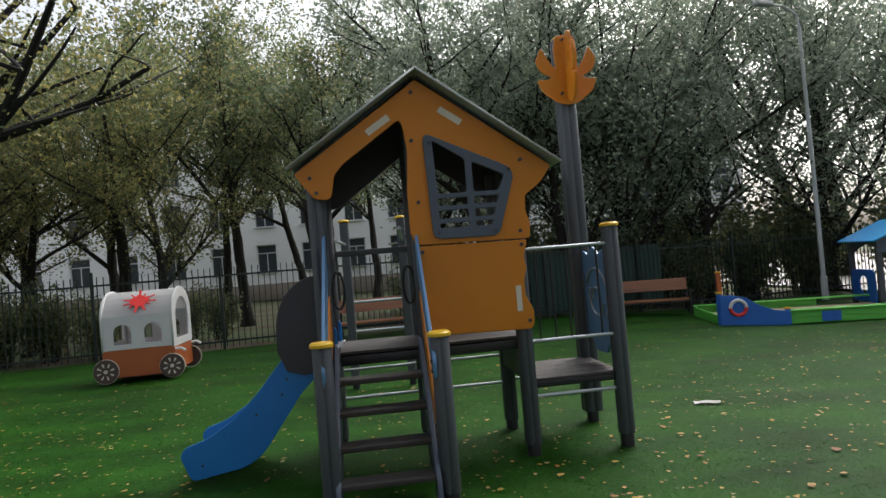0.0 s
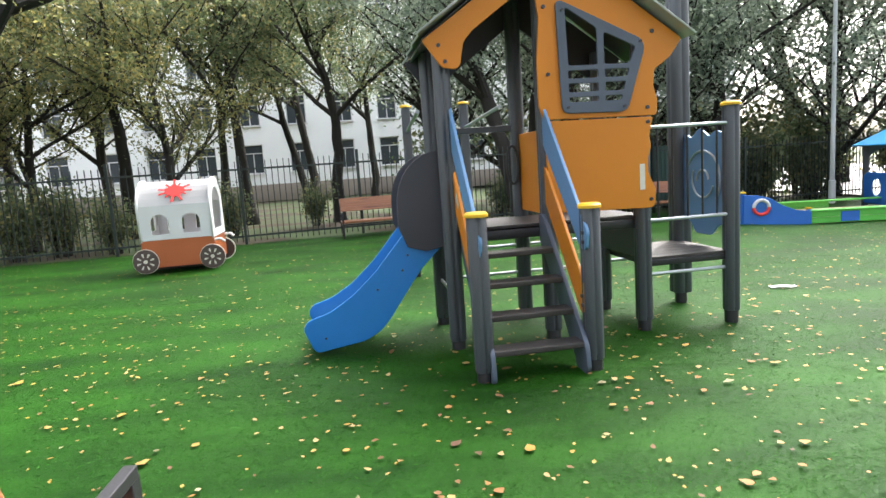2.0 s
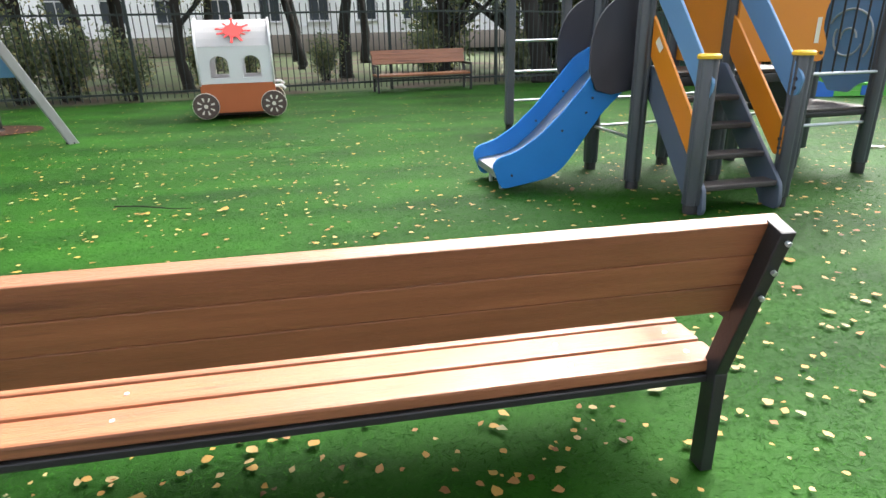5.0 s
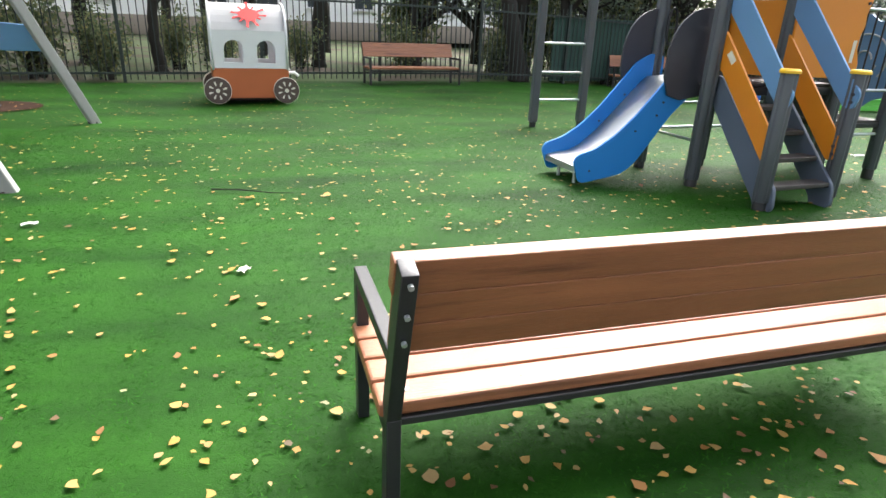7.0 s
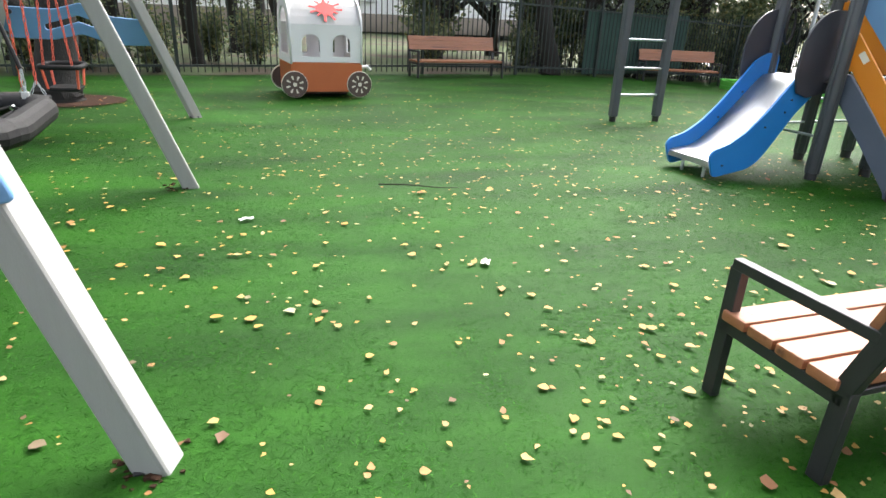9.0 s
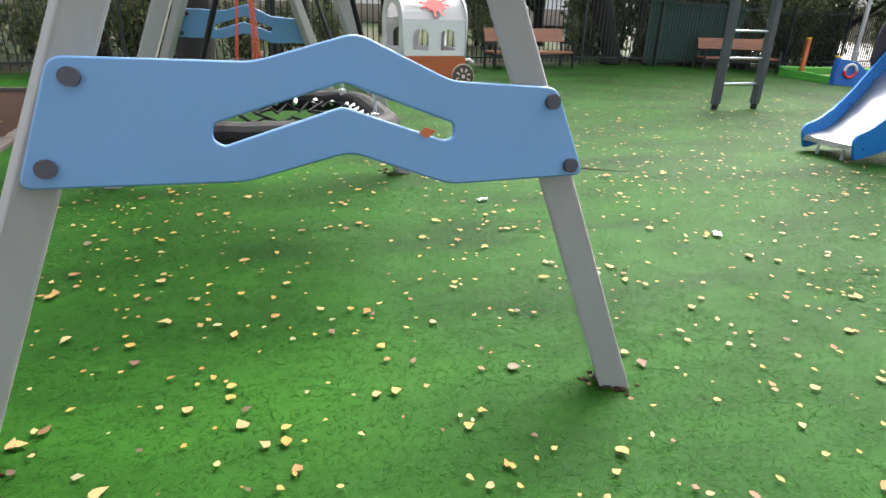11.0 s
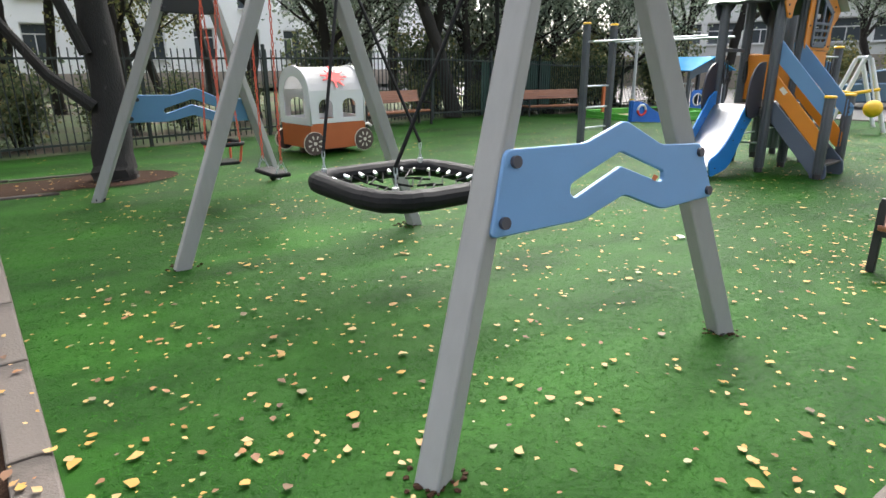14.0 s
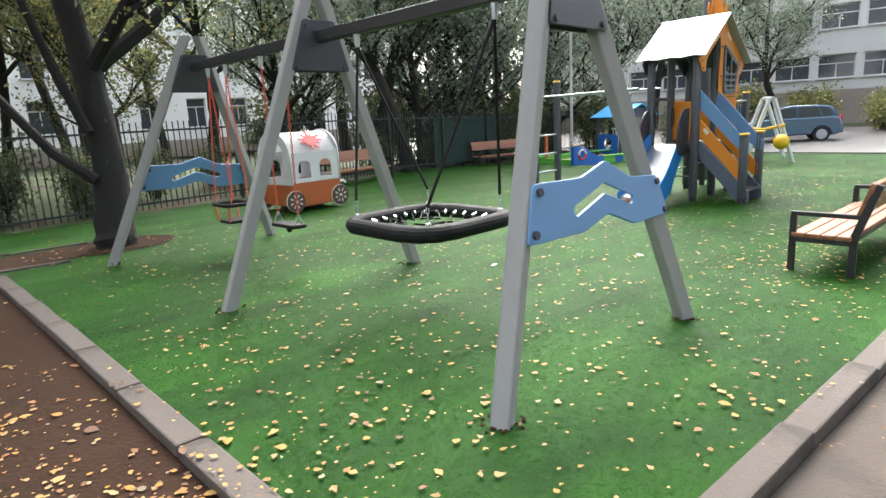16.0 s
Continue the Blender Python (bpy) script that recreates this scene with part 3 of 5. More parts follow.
        side = 1 if x < 0.3 else -1
        for y, z in ((-0.705, 0.44), (-0.70, 0.50), (-0.745, 0.85), (-0.745, 0.91), (-0.01, 1.29), (-0.01, 1.22)):
            bolt(tw, (x + side * 0.045, y, z), SIDEWAYS, 0.013)
    part("sticker", panel([[(-0.05, -0.028), (0.05, -0.028), (0.05, 0.028), (-0.05, 0.028)]], 0.002, at(0.027, -0.16, 1.13) @ SIDEWAYS @ pose(0, 0, 0, 0, 0, 48), 0.0003), CREAM, tw, "worn pale sticker")
    part("cross_bar", box(0.62, 0.04, 0.05, at(0.37, G, 1.66), 0.005), ANTHRACITE, tw)

    for x, y in ((0.66, G - 0.07), (0.07, G - 0.07)):
        hoop = [(x + 0.05 * (1 if x > 0.3 else -1) * math.sin(radians(a)), y, 1.35 + 0.16 * math.cos(radians(a))) for a in range(0, 360, 24)]
        part("grab_hoop", tube(hoop, 0.012, 8, closed=True), BLACK_STEEL, tw, "black steel grab hoop")

    # rail and spiral panel on the small deck
    for z in (1.56, 0.86):
        part("rail_bar", tube([(2 * G, -0.02, z), (3 * G, -0.02, z)], 0.014), GALV, tw)
    for k in range(5):
        x = 2 * G + 0.12 + 0.12 * k
        part("baluster", tube([(x, -0.02, 0.86), (x, -0.02, 1.56)], 0.008, 8), BLACK_STEEL, tw)
    waves = [(0.0, 1.48), (0.13, 1.52), (0.22, 1.47), (0.35, 1.55), (0.48, 1.47), (0.57, 1.52), (0.60, 1.40), (0.61, 0.80), (0.50, 0.76), (0.42, 0.66), (0.2, 0.66), (0.12, 0.74), (0.0, 0.78)]
    part("spiral_panel", panel([rounded([(y + 0.065, z) for y, z in waves], 0.03, 3)], 0.022, at(3 * G + 0.01, 0, 0) @ SIDEWAYS), BLUE, tw, "blue board with a cut spiral")
    for a0, r in ((30, 0.24), (200, 0.15), (350, 0.08)):
        arc = [(3 * G - 0.006, 0.365 + r * math.cos(radians(a0 + 9 * k)), 1.12 + r * math.sin(radians(a0 + 9 * k))) for k in range(22)]
        part("spiral_groove", tube(arc, 0.009, 6), GALV, tw)

    # leaf figure on the tall post
    half = [(0.0, 3.45), (0.085, 3.43), (0.105, 3.30), (0.095, 3.13), (0.16, 3.22), (0.215, 3.34), (0.275, 3.22), (0.235, 3.12), (0.125, 3.065), (0.20, 3.045), (0.27, 3.05), (0.225, 2.94), (0.10, 2.84), (0.0, 2.82)]
    full = half + [(-x, z) for x, z in half[-2:0:-1]]
    part("leaf_figure", panel([rounded(full, 0.03, 3)], 0.024, at(3 * G, G - 0.10, 0) @ UPRIGHT), ORANGE, tw, "orange cut-out leaf figure")
    part("leaf_figure", panel([rounded([(x * 0.55, z) for x, z in full], 0.03, 3)], 0.024, at(3 * G, G - 0.20, 0) @ SIDEWAYS), ORANGE, tw, "orange cut-out leaf figure")
    for x, z in ((-0.02, 3.40), (-0.06, 2.92), (0.06, 2.92)):
        bolt(tw, (3 * G + x, G - 0.118, z))
    return tw


def slide(tw):
    """The slide on the tower's side: steel chute between blue cheeks, with two dark round guards."""
    G = 0.73
    cheek = [(-1.19, 0.06), (-1.27, 0.25), (-1.23, 0.31), (-1.05, 0.36), (-0.86, 0.47), (-0.66, 0.64), (-0.30, 1.03), (-0.14, 1.11), (0.02, 1.10), (0.02, 0.84), (-0.10, 0.80), (-0.30, 0.62), (-0.58, 0.26), (-0.66, 0.18), (-0.78, 0.12)]
    for y in (0.15, G - 0.03):
        part("slide_cheek", panel([rounded([(x * 0.92, z) for x, z in cheek], 0.05, 4)], 0.024, at(0.05, y, 0) @ UPRIGHT), SLIDE_BLUE, tw, "bright blue slide cheek")
        for x, z in ((-1.1, 0.17), (-0.66, 0.50), (-0.45, 0.63), (-0.40, 0.74), (-0.22, 0.80), (-0.05, 1.0)):
            bolt(tw, (0.92 * x + 0.05, y - 0.014, z), r=0.009)
    line = [(0.05, 0.925), (-0.16, 0.91), (-0.26, 0.83), (-0.45, 0.64), (-0.68, 0.42), (-0.85, 0.29), (-0.98, 0.235), (-1.17, 0.215), (-1.22, 0.20), (-1.23, 0.15)]
    bm = bmesh.new()
    rows = [[bm.verts.new((0.92 * x + 0.05, y, z)) for y in (0.165, 0.43, G - 0.045)] for x, z in line]
    for a, b in zip(rows, rows[1:]):
        for k in range(2):
            bm.faces.new((a[k], a[k + 1], b[k + 1], b[k]))
    bmesh.ops.solidify(bm, geom=bm.faces[:], thickness=0.006)
    part("slide_chute", bm, STEEL, tw, "shiny steel chute", smooth=60)
    for y in (0.29, G - 0.17):
        part("slide_leg", tube([(-1.0, y, -0.02), (-1.0, y, 0.21)], 0.016), GALV, tw)
    guard = [(0.03, 0.80), (0.03, 1.50), (-0.06, 1.50)] + [(-0.06 - 0.33 * math.sin(radians(a)), 1.10 + 0.40 * math.cos(radians(a))) for a in range(10, 91, 10)] + [(-0.39, 0.95), (-0.33, 0.80), (-0.20, 0.76)]
    for y in (0.118, G + 0.002):
        part("round_guard", panel([rounded(guard, 0.012, 2)], 0.022, at(0.02, y, 0) @ UPRIGHT), DARK, tw, "dark rounded guard board")


def climbing_bars(m):
    """Ladder posts behind the tower, with a long overhead bar back to it."""
    L = thing("climbing_frame", m, "dark grey climbing ladder with steel rungs and overhead bars", "climbing frame")
    for x in (0.0, 0.70):
        part("post", box(0.105, 0.105, 2.0, at(x, 0, 1.06), 0.02), ANTHRACITE, L)
        part("post_foot", tube([(x, 0, -0.02), (x, 0, 0.12)], 0.045, 12), BLACK_STEEL, L)
        part("post_cap", tube([(x, 0, 2.06), (x, 0, 2.075), (x, 0, 2.09)], [0.07, 0.07, 0.058], 14), YELLOW, L, "yellow plastic post cap")
        part("overhead_bar", tube([(x, 0, 1.78), (x, -2.18, 1.80)], 0.017), GALV, L)
    for z in (0.35, 0.70, 1.06):
        part("rung", tube([(0, 0, z), (0.70, 0, z)], 0.016), GALV, L)
    return L


tw = tower(pose(-0.764, 4.475, -0.03, 0, 0, 4.4))
slide(tw)
tw.scale = (1.0, 1.0, 0.985)
climbing_bars(pose(-0.965, 7.55, 0, 0, 0, 1.5))


# ---- swings ----
def swing_frame(m):
    """A three-legged-pair swing frame; local y runs along the beam, x across it."""
    sf = thing("swing_frame", m, "grey timber swing frame with black beam and blue boards", "swing frame")
    frames = ((0.0, 0.38, -1), (2.98, 2.90, 0), (6.08, 5.48, 1))
    H = 2.68
    for b0, b1, end in frames:
        for k in (-1, 1):
            foot, top = Vector((1.005 if (k, end) == (1, -1) else k * 1.05, b0, 0.0)), Vector((k * 0.085, b1, H))
            d = top - foot
            rot = d.to_track_quat("Z", "Y").to_matrix().to_4x4()
            bm = box(0.105, 0.105, d.length + 0.16, at(*((foot + top) / 2)) @ rot, 0.012)
            bmesh.ops.bisect_plane(bm, geom=bm.verts[:] + bm.edges[:] + bm.faces[:], plane_co=(0, 0, -0.05), plane_no=(0, 0, -1), clear_outer=True)
            bmesh.ops.bisect_plane(bm, geom=bm.verts[:] + bm.edges[:] + bm.faces[:], plane_co=(0, 0, 2.70), plane_no=(0, 0, 1), clear_outer=True)
            bmesh.ops.holes_fill(bm, edges=bm.edges[:])
            part("leg", bm, LEG_GREY, sf)
            part("foot_plate", box(0.10, 0.09, 0.03, at(foot.x - k * 0.01, foot.y, -0.012), 0.004), BLACK_STEEL, sf)
        lean = (b1 - b0) / H
        for off in ((-1, 1) if end == 0 else (end, -end)):
            zc = 2.27
            y = b0 + lean * zc + off * 0.062
            out = [(-0.30, -0.225), (0.30, -0.225), (0.16, 0.22), (-0.16, 0.22)]
            mm = at(0, y, zc) @ pose(0, 0, 0, 90 - math.degrees(math.atan(lean)))
            part("joint_plate", panel([rounded(out, 0.03, 3)], 0.014, mm), DARK, sf, "dark joint plate")
            for x, z in ((-0.24, -0.19), (0.24, -0.19), (-0.13, 0.17), (0.13, 0.17)):
                part("bolt", disc(0.02, 0.02, mm @ at(x, z, 0.012 * (1 if off < 0 else -1)), 10), DARK, sf)
        if end:
            board = [(-0.625, 1.215), (-0.19, 1.205), (0.07, 1.285), (0.34, 1.155), (0.68, 1.135), (0.785, 0.85), (0.33, 0.845), (0.04, 0.955), (-0.23, 0.885), (-0.725, 0.895)]
            slot = [(-0.295, 1.045), (0.03, 1.15), (0.345, 1.03), (0.345, 0.99), (0.315, 0.98), (0.025, 1.085), (-0.275, 0.985), (-0.30, 1.005)]
            wide = lambda x: x * (0.96 if end > 0 else 1.04 if x < 0 else 1.005)
            sh = [(wide(x), z) for x, z in board], [(wide(x), z) for x, z in slot]
            mm = at(0, b0 + end * 0.068, -0.014) @ pose(0, 0, 0, 90 - math.degrees(math.atan(lean)))
            part("blue_board", panel([rounded(sh[0], 0.035, 4), rounded(sh[1], 0.012, 2)], 0.024, mm, 0.006), BLUE, sf, "blue board with a zigzag slot")
            for x, z in ((wide(-0.585), 1.165), (wide(-0.66), 0.945), (wide(0.66), 1.09), (wide(0.73), 0.885)):
                part("bolt", disc(0.024, 0.02, mm @ at(x, z, 0.018), 12), DARK, sf)
                part("bolt", disc(0.024, 0.02, mm @ at(x, z, -0.018), 12), DARK, sf)
    part("beam", box(0.10, 5.30, 0.10, at(0, 2.92, 2.345), 0.008), BLACK_STEEL, sf)
    for b in (0.86, 2.32, 3.48, 3.92, 4.72, 5.16):
        part("hanger", tube([(0, b, 2.32), (0, b, 2.22), (0, b, 2.19)], [0.03, 0.022, 0.016], 8), GALV, sf)
    return sf


SW = pose(-6.96, 1.83, 0.03, 0, 0.6, 3.9)
set_of_swings = [swing_frame(SW)]


def link_chain(points_top, points_bottom, r, mat, parent, name="chain"):
    """A chain of round links from one point to another."""
    a, b = Vector(points_top), Vector(points_bottom)
    n = max(2, round((b - a).length / 0.05))
    d = (b - a).normalized()
    s = d.orthogonal().normalized()
    t = d.cross(s)
    bm = bmesh.new()
    for k in range(n):
        c = a + (b - a) * ((k + 0.5) / n)
        w = s if k % 2 else t
        ring = [c + d * (0.031 * math.sin(q)) + w * (0.009 * math.cos(q)) for q in (2 * math.pi * i / 8 for i in range(8))]
        tube(ring, r, 4, bm, closed=True)
    return part(name, bm, mat, parent)


def nest_swing(m):
    ns = thing("nest_swing", m, "black rubber nest swing with rope net on dark ropes", "swing")
    c, h, z = 1.58, 0.475, 0.76
    ring = [(x, y, z) for x, y in rounded([(-h, c - h), (h, c - h), (h, c + h), (-h, c + h)], 0.26, 8)]
    part("rim", tube([(x, y, z - 0.003 * math.cos(4 * k)) for k, (x, y, z) in enumerate(ring)], 0.064, 14, closed=True), RUBBER, ns)
    inner = h - 0.05
    drop = lambda x, y: z - 0.10 * max(0.0, 1 - ((x / inner) ** 2 + ((y - c) / inner) ** 2))
    n = 6
    for k in range(n):
        q = -inner + 2 * inner * (k + 0.5) / n
        zig = 0.045
        for flip in (0, 1):
            lim = inner - (0.06 if k in (0, n - 1) else 0)
            pts = []
            for i in range(13):
                a = -lim + 2 * lim * i / 12
                o = q + zig * (1 if i % 2 else -1)
                x, y = (o, c + a) if flip else (a, c + o)
                pts.append((x, y, drop(x, y) + 0.006 * flip))
            if flip == 0 or k % 2 == 0:
                part("net_rope", tube(pts, 0.009, 6), RUBBER, ns)
    for s in range(7):
        a = -inner + 0.08 + (2 * inner - 0.16) * s / 6
        for x, y in ((a, c - inner), (a, c + inner), (-inner, c + a), (inner, c + a)):
            part("ferrule", tube([(x * 1.0, y, z + 0.012), (x * 0.90, c + (y - c) * 0.90, z - 0.006)], 0.013, 8), STEEL, ns, "shiny metal ferrule")
    for bt, by in ((0.86, c - 0.40), (2.32, c + 0.40)):
        for x in (-0.38, 0.38):
            low = Vector((x, by, z + 0.19))
            part("hanging_rope", tube([(0, bt, 2.20), low], 0.011, 8), RUBBER, ns)
            link_chain(low, (x, by, z + 0.05), 0.004, GALV, ns, "short_chain")
            part("shackle", tube([(x, by, z + 0.02), (x, by, z + 0.075)], 0.02, 8), STEEL, ns)
    return ns


def flat_swing(m, b):
    fs = thing("flat_swing", m, "black rubber swing seat on red coated chains", "swing", "single swings")
    seat = rounded([(-0.09, b - 0.23), (0.09, b - 0.23), (0.09, b + 0.23), (-0.09, b + 0.23)], 0.06, 5)
    part("seat", panel([seat], 0.04, at(0, 0, 0.53), 0.012), RUBBER, fs)
    for k in (-0.22, 0.22):
        link_chain((0, b + k, 2.19), (0, b + k * 0.9, 0.64), 0.0042, RED_ROPE, fs)
        for x in (-0.05, 0.05):
            link_chain((0, b + k * 0.9, 0.66), (x, b + k * 0.9, 0.55), 0.004, GALV, fs, "short_chain")
    part("seat_knob", tube([(0, b, 0.52), (0, b, 0.47), (0, b, 0.45)], [0.03, 0.03, 0.015], 10), RUBBER, fs)
    return fs


def cradle_swing(m, b):
    cs = thing("cradle_swing", m, "black toddler cradle seat on red coated chains", "swing", "single swings")
    part("seat", panel([rounded([(-0.13, b - 0.15), (0.13, b - 0.15), (0.13, b + 0.15), (-0.13, b + 0.15)], 0.06, 5)], 0.035, at(0, 0, 0.47), 0.01), RUBBER, cs)
    ring = [(x, y, 0.68) for x, y in rounded([(-0.16, b - 0.21), (0.16, b - 0.21), (0.16, b + 0.21), (-0.16, b + 0.21)], 0.10, 6)]
    part("safety_ring", tube(ring, 0.024, 10, closed=True), RUBBER, cs)
    for x in (-0.12, 0.12):
        for y in (-0.14, 0.14):
            part("strap", tube([(x, b + y, 0.48), (x * 1.15, b + y * 1.25, 0.68)], 0.012, 6), RED_ROPE, cs)
    for k in (-0.22, 0.22):
        for x in (-0.11, 0.11):
            link_chain((0, b + k, 2.19), (x, b + k * 0.95, 0.70), 0.0042, RED_ROPE, cs)
    return cs


set_of_swings += [nest_swing(SW), flat_swing(SW, 3.70), cradle_swing(SW, 4.94)]
for sw in set_of_swings:
    sw.scale = (1.0, 1.0, 0.955)


# ---- toy wagon ----
def wagon(m):
    wg = thing("toy_wagon", m, "white and terracotta wooden toy wagon with painted wheels", "play wagon")
    D, L0, L1 = 0.98, -0.525, 0.525
    arch = lambda y0, y1, zb, zs, zt, n=14: [(y0, zb), (y1, zb), (y1, zs)] + [((y0 + y1) / 2 + (y1 - y0) / 2 * math.cos(math.pi * k / n), zs + (zt - zs) * math.sin(math.pi * k / n)) for k in range(1, n)] + [(y0, zs)]
    for x in (L0, L1):
        part("end_panel", panel([arch(-0.03, D + 0.03, 0.48, 1.0, 1.43), arch(0.14, D - 0.14, 0.60, 0.95, 1.26)], 0.03, at(x, 0, 0) @ SIDEWAYS), WHITE, wg)
        part("end_board", panel([rounded([(0, 0.10), (D, 0.10), (D, 0.47), (0, 0.47)], 0.01, 2)], 0.025, at(x, 0, 0) @ SIDEWAYS), RUST, wg)
    for y in (0.0, D):
        wins = [arch(c - 0.13, c + 0.13, 0.585, 0.78, 0.895, 10) for c in (-0.23, 0.225)]
        part("side_panel", panel([[(L0 + 0.015, 0.505), (L1 - 0.015, 0.505), (L1 - 0.015, 1.035), (L0 + 0.015, 1.035)]] + wins, 0.022, at(0, y, 0) @ UPRIGHT), WHITE, wg)
        part("side_board", panel([rounded([(-0.34, 0.08), (0.34, 0.08), (L1 + 0.01, 0.40), (L1 + 0.01, 0.50), (L0 - 0.01, 0.50), (L0 - 0.01, 0.40)], 0.012, 2)], 0.024, at(0, y, 0) @ UPRIGHT), RUST, wg)
    half = [(-0.015, 1.03), (0.05, 1.135), (0.12, 1.225), (0.20, 1.305), (0.30, 1.365), (0.40, 1.395)]
    rise = half + [(D / 2, 1.40)] + [(D - y, z) for y, z in half[::-1]]
    bm = bmesh.new()
    rows = [[bm.verts.new((x, y, z)) for x in (L0 + 0.016, L1 - 0.016)] for y, z in rise]
    for a, b in zip(rows, rows[1:]):
        bm.faces.new((a[0], a[1], b[1], b[0]))
    bmesh.ops.solidify(bm, geom=bm.faces[:], thickness=0.014)
    part("roof", bm, WHITE, wg)
    rng = random.Random(3)
    star = []
    for k in range(11):
        a, r = 2 * math.pi * k / 11 + rng.uniform(-0.1, 0.1), rng.uniform(0.15, 0.24)
        for da, f in ((-0.27, 0.105), (-0.08, 0.62 * r), (-0.07, 0.95 * r), (0.07, r), (0.09, 0.6 * r)):
            star.append((1.3 * f * math.cos(a + da), f * math.sin(a + da)))
    part("splash", panel([rounded(star, 0.006, 2)], 0.008, at(0.02, 0.105, 1.245) @ pose(0, 0, 0, 50), 0.001), RED, wg, "red painted splash shape")
    part("floor", box(L1 - L0 - 0.04, D - 0.04, 0.03, at(-0.01, D / 2, 0.14), 0.004), WHEEL, wg)
    part("bench_board", box(L1 - L0 - 0.06, 0.24, 0.025, at(-0.01, D - 0.16, 0.36), 0.004), WHEEL, wg)
    for x in (-0.49, 0.49):
        for y in (-0.035, D + 0.035):
            w = part("wheel", panel([circle(0, 0, 0.185, 28)], 0.022, at(x, y, 0.19) @ UPRIGHT), WHEEL, wg, "dark brown painted wheel")
            s = -1 if y < 0.3 else 1
            part("wheel_rim", panel([circle(0, 0, 0.193, 28), circle(0, 0, 0.176, 28)], 0.02, at(x, y - s * 0.014, 0.19) @ UPRIGHT, 0.002), CREAM, w)
            part("hub", disc(0.03, 0.012, at(x, y + s * 0.016, 0.19) @ UPRIGHT, 14), CREAM, w)
            for k in range(8):
                a = k * math.pi / 4 + 0.3
                out = [(0.068, -0.006), (0.125, -0.017), (0.134, 0.0), (0.125, 0.017), (0.068, 0.006)]
                part("spoke", panel([rounded(out, 0.006, 2)], 0.006, at(x, y + s * 0.013, 0.19) @ UPRIGHT @ pose(0, 0, 0, 0, 0, math.degrees(a)), 0.001), CREAM, w)
    for y in (0.03, D - 0.03):
        part("shaft", tube([(L1, y, 0.44), (L1 + 0.10, y, 0.45), (L1 + 0.16, y, 0.40)], 0.022, 8), WHITE, wg)
    part("support", box(0.9, 0.10, 0.08, at(-0.02, D / 2, 0.03), 0.005), WHEEL, wg)
    return wg


wagon(pose(-4.585, 9.675, 0.01, 0, 0, 6.5))


# ---- boat sandpit and playhouse ----
def sandpit(m):
    """A boat-shaped sandpit; local x runs along the bow board, y away from it."""
    sp = thing("boat_sandpit", m, "blue and green wooden boat sandpit with a lifebuoy", "sandpit")
    bow = [(-0.02, 0.0), (1.26, 0.0), (1.26, 0.27), (0.98, 0.31), (0.72, 0.42), (0.48, 0.58), (0.26, 0.64), (0.0, 0.66)]
    part("bow_board", panel([rounded(bow, 0.03, 3)], 0.03, UPRIGHT), DEEP_BLUE, sp)
    ring = [(0.32 + 0.145 * math.cos(2 * math.pi * k / 24), -0.03, 0.40 + 0.145 * math.sin(2 * math.pi * k / 24)) for k in range(24)]
    part("lifebuoy", tube(ring[:13], 0.034, 8), WHITE, sp, "white half of a lifebuoy")
    part("lifebuoy", tube(ring[12:] + ring[:1], 0.034, 8), RED, sp, "red half of a lifebuoy")
    for x in (0.0, 1.24):
        part("corner_post", box(0.09, 0.09, 0.68 if x == 0 else 0.30, at(x, 0.07, 0.34 if x == 0 else 0.15), 0.01), DEEP_BLUE, sp)
        part("post_cap", tube([(x, 0.07, 0.69 if x == 0 else 0.31), (x, 0.07, 0.72 if x == 0 else 0.34)], 0.06, 12), YELLOW, sp)
    for z in (0.07, 0.19):
        part("side_plank", box(2.6, 0.05, 0.115, at(2.55, 0.07 + 0.0, z), 0.008), GREEN, sp)
        part("side_plank", box(2.6, 0.05, 0.115, at(1.30, 2.2, z), 0.008), GREEN, sp)
        part("end_plank", box(0.05, 2.1, 0.115, at(0.0, 1.13, z), 0.008), GREEN, sp)
        part("end_plank", box(0.05, 2.1, 0.115, at(3.84, 1.13, z), 0.008), GREEN, sp)
    part("seat_plank", box(2.6, 0.22, 0.03, at(2.55, 0.12, 0.265), 0.008), GREEN, sp)
    part("seat_plank", box(3.9, 0.22, 0.03, at(1.92, 2.17, 0.265), 0.008), GREEN, sp)
    part("blue_block", box(0.34, 0.06, 0.20, at(2.0, 0.06, 0.13), 0.01), DEEP_BLUE, sp)
    part("sand", box(3.76, 2.08, 0.10, at(1.92, 1.13, 0.05), 0.01), SAND, sp)
    part("mast_post", box(0.10, 0.10, 1.0, at(0.55, 2.1, 0.5), 0.01), RUST, sp)
    part("post_cap", tube([(0.55, 2.1, 1.0), (0.55, 2.1, 1.03)], 0.065, 12), YELLOW, sp)
    return sp


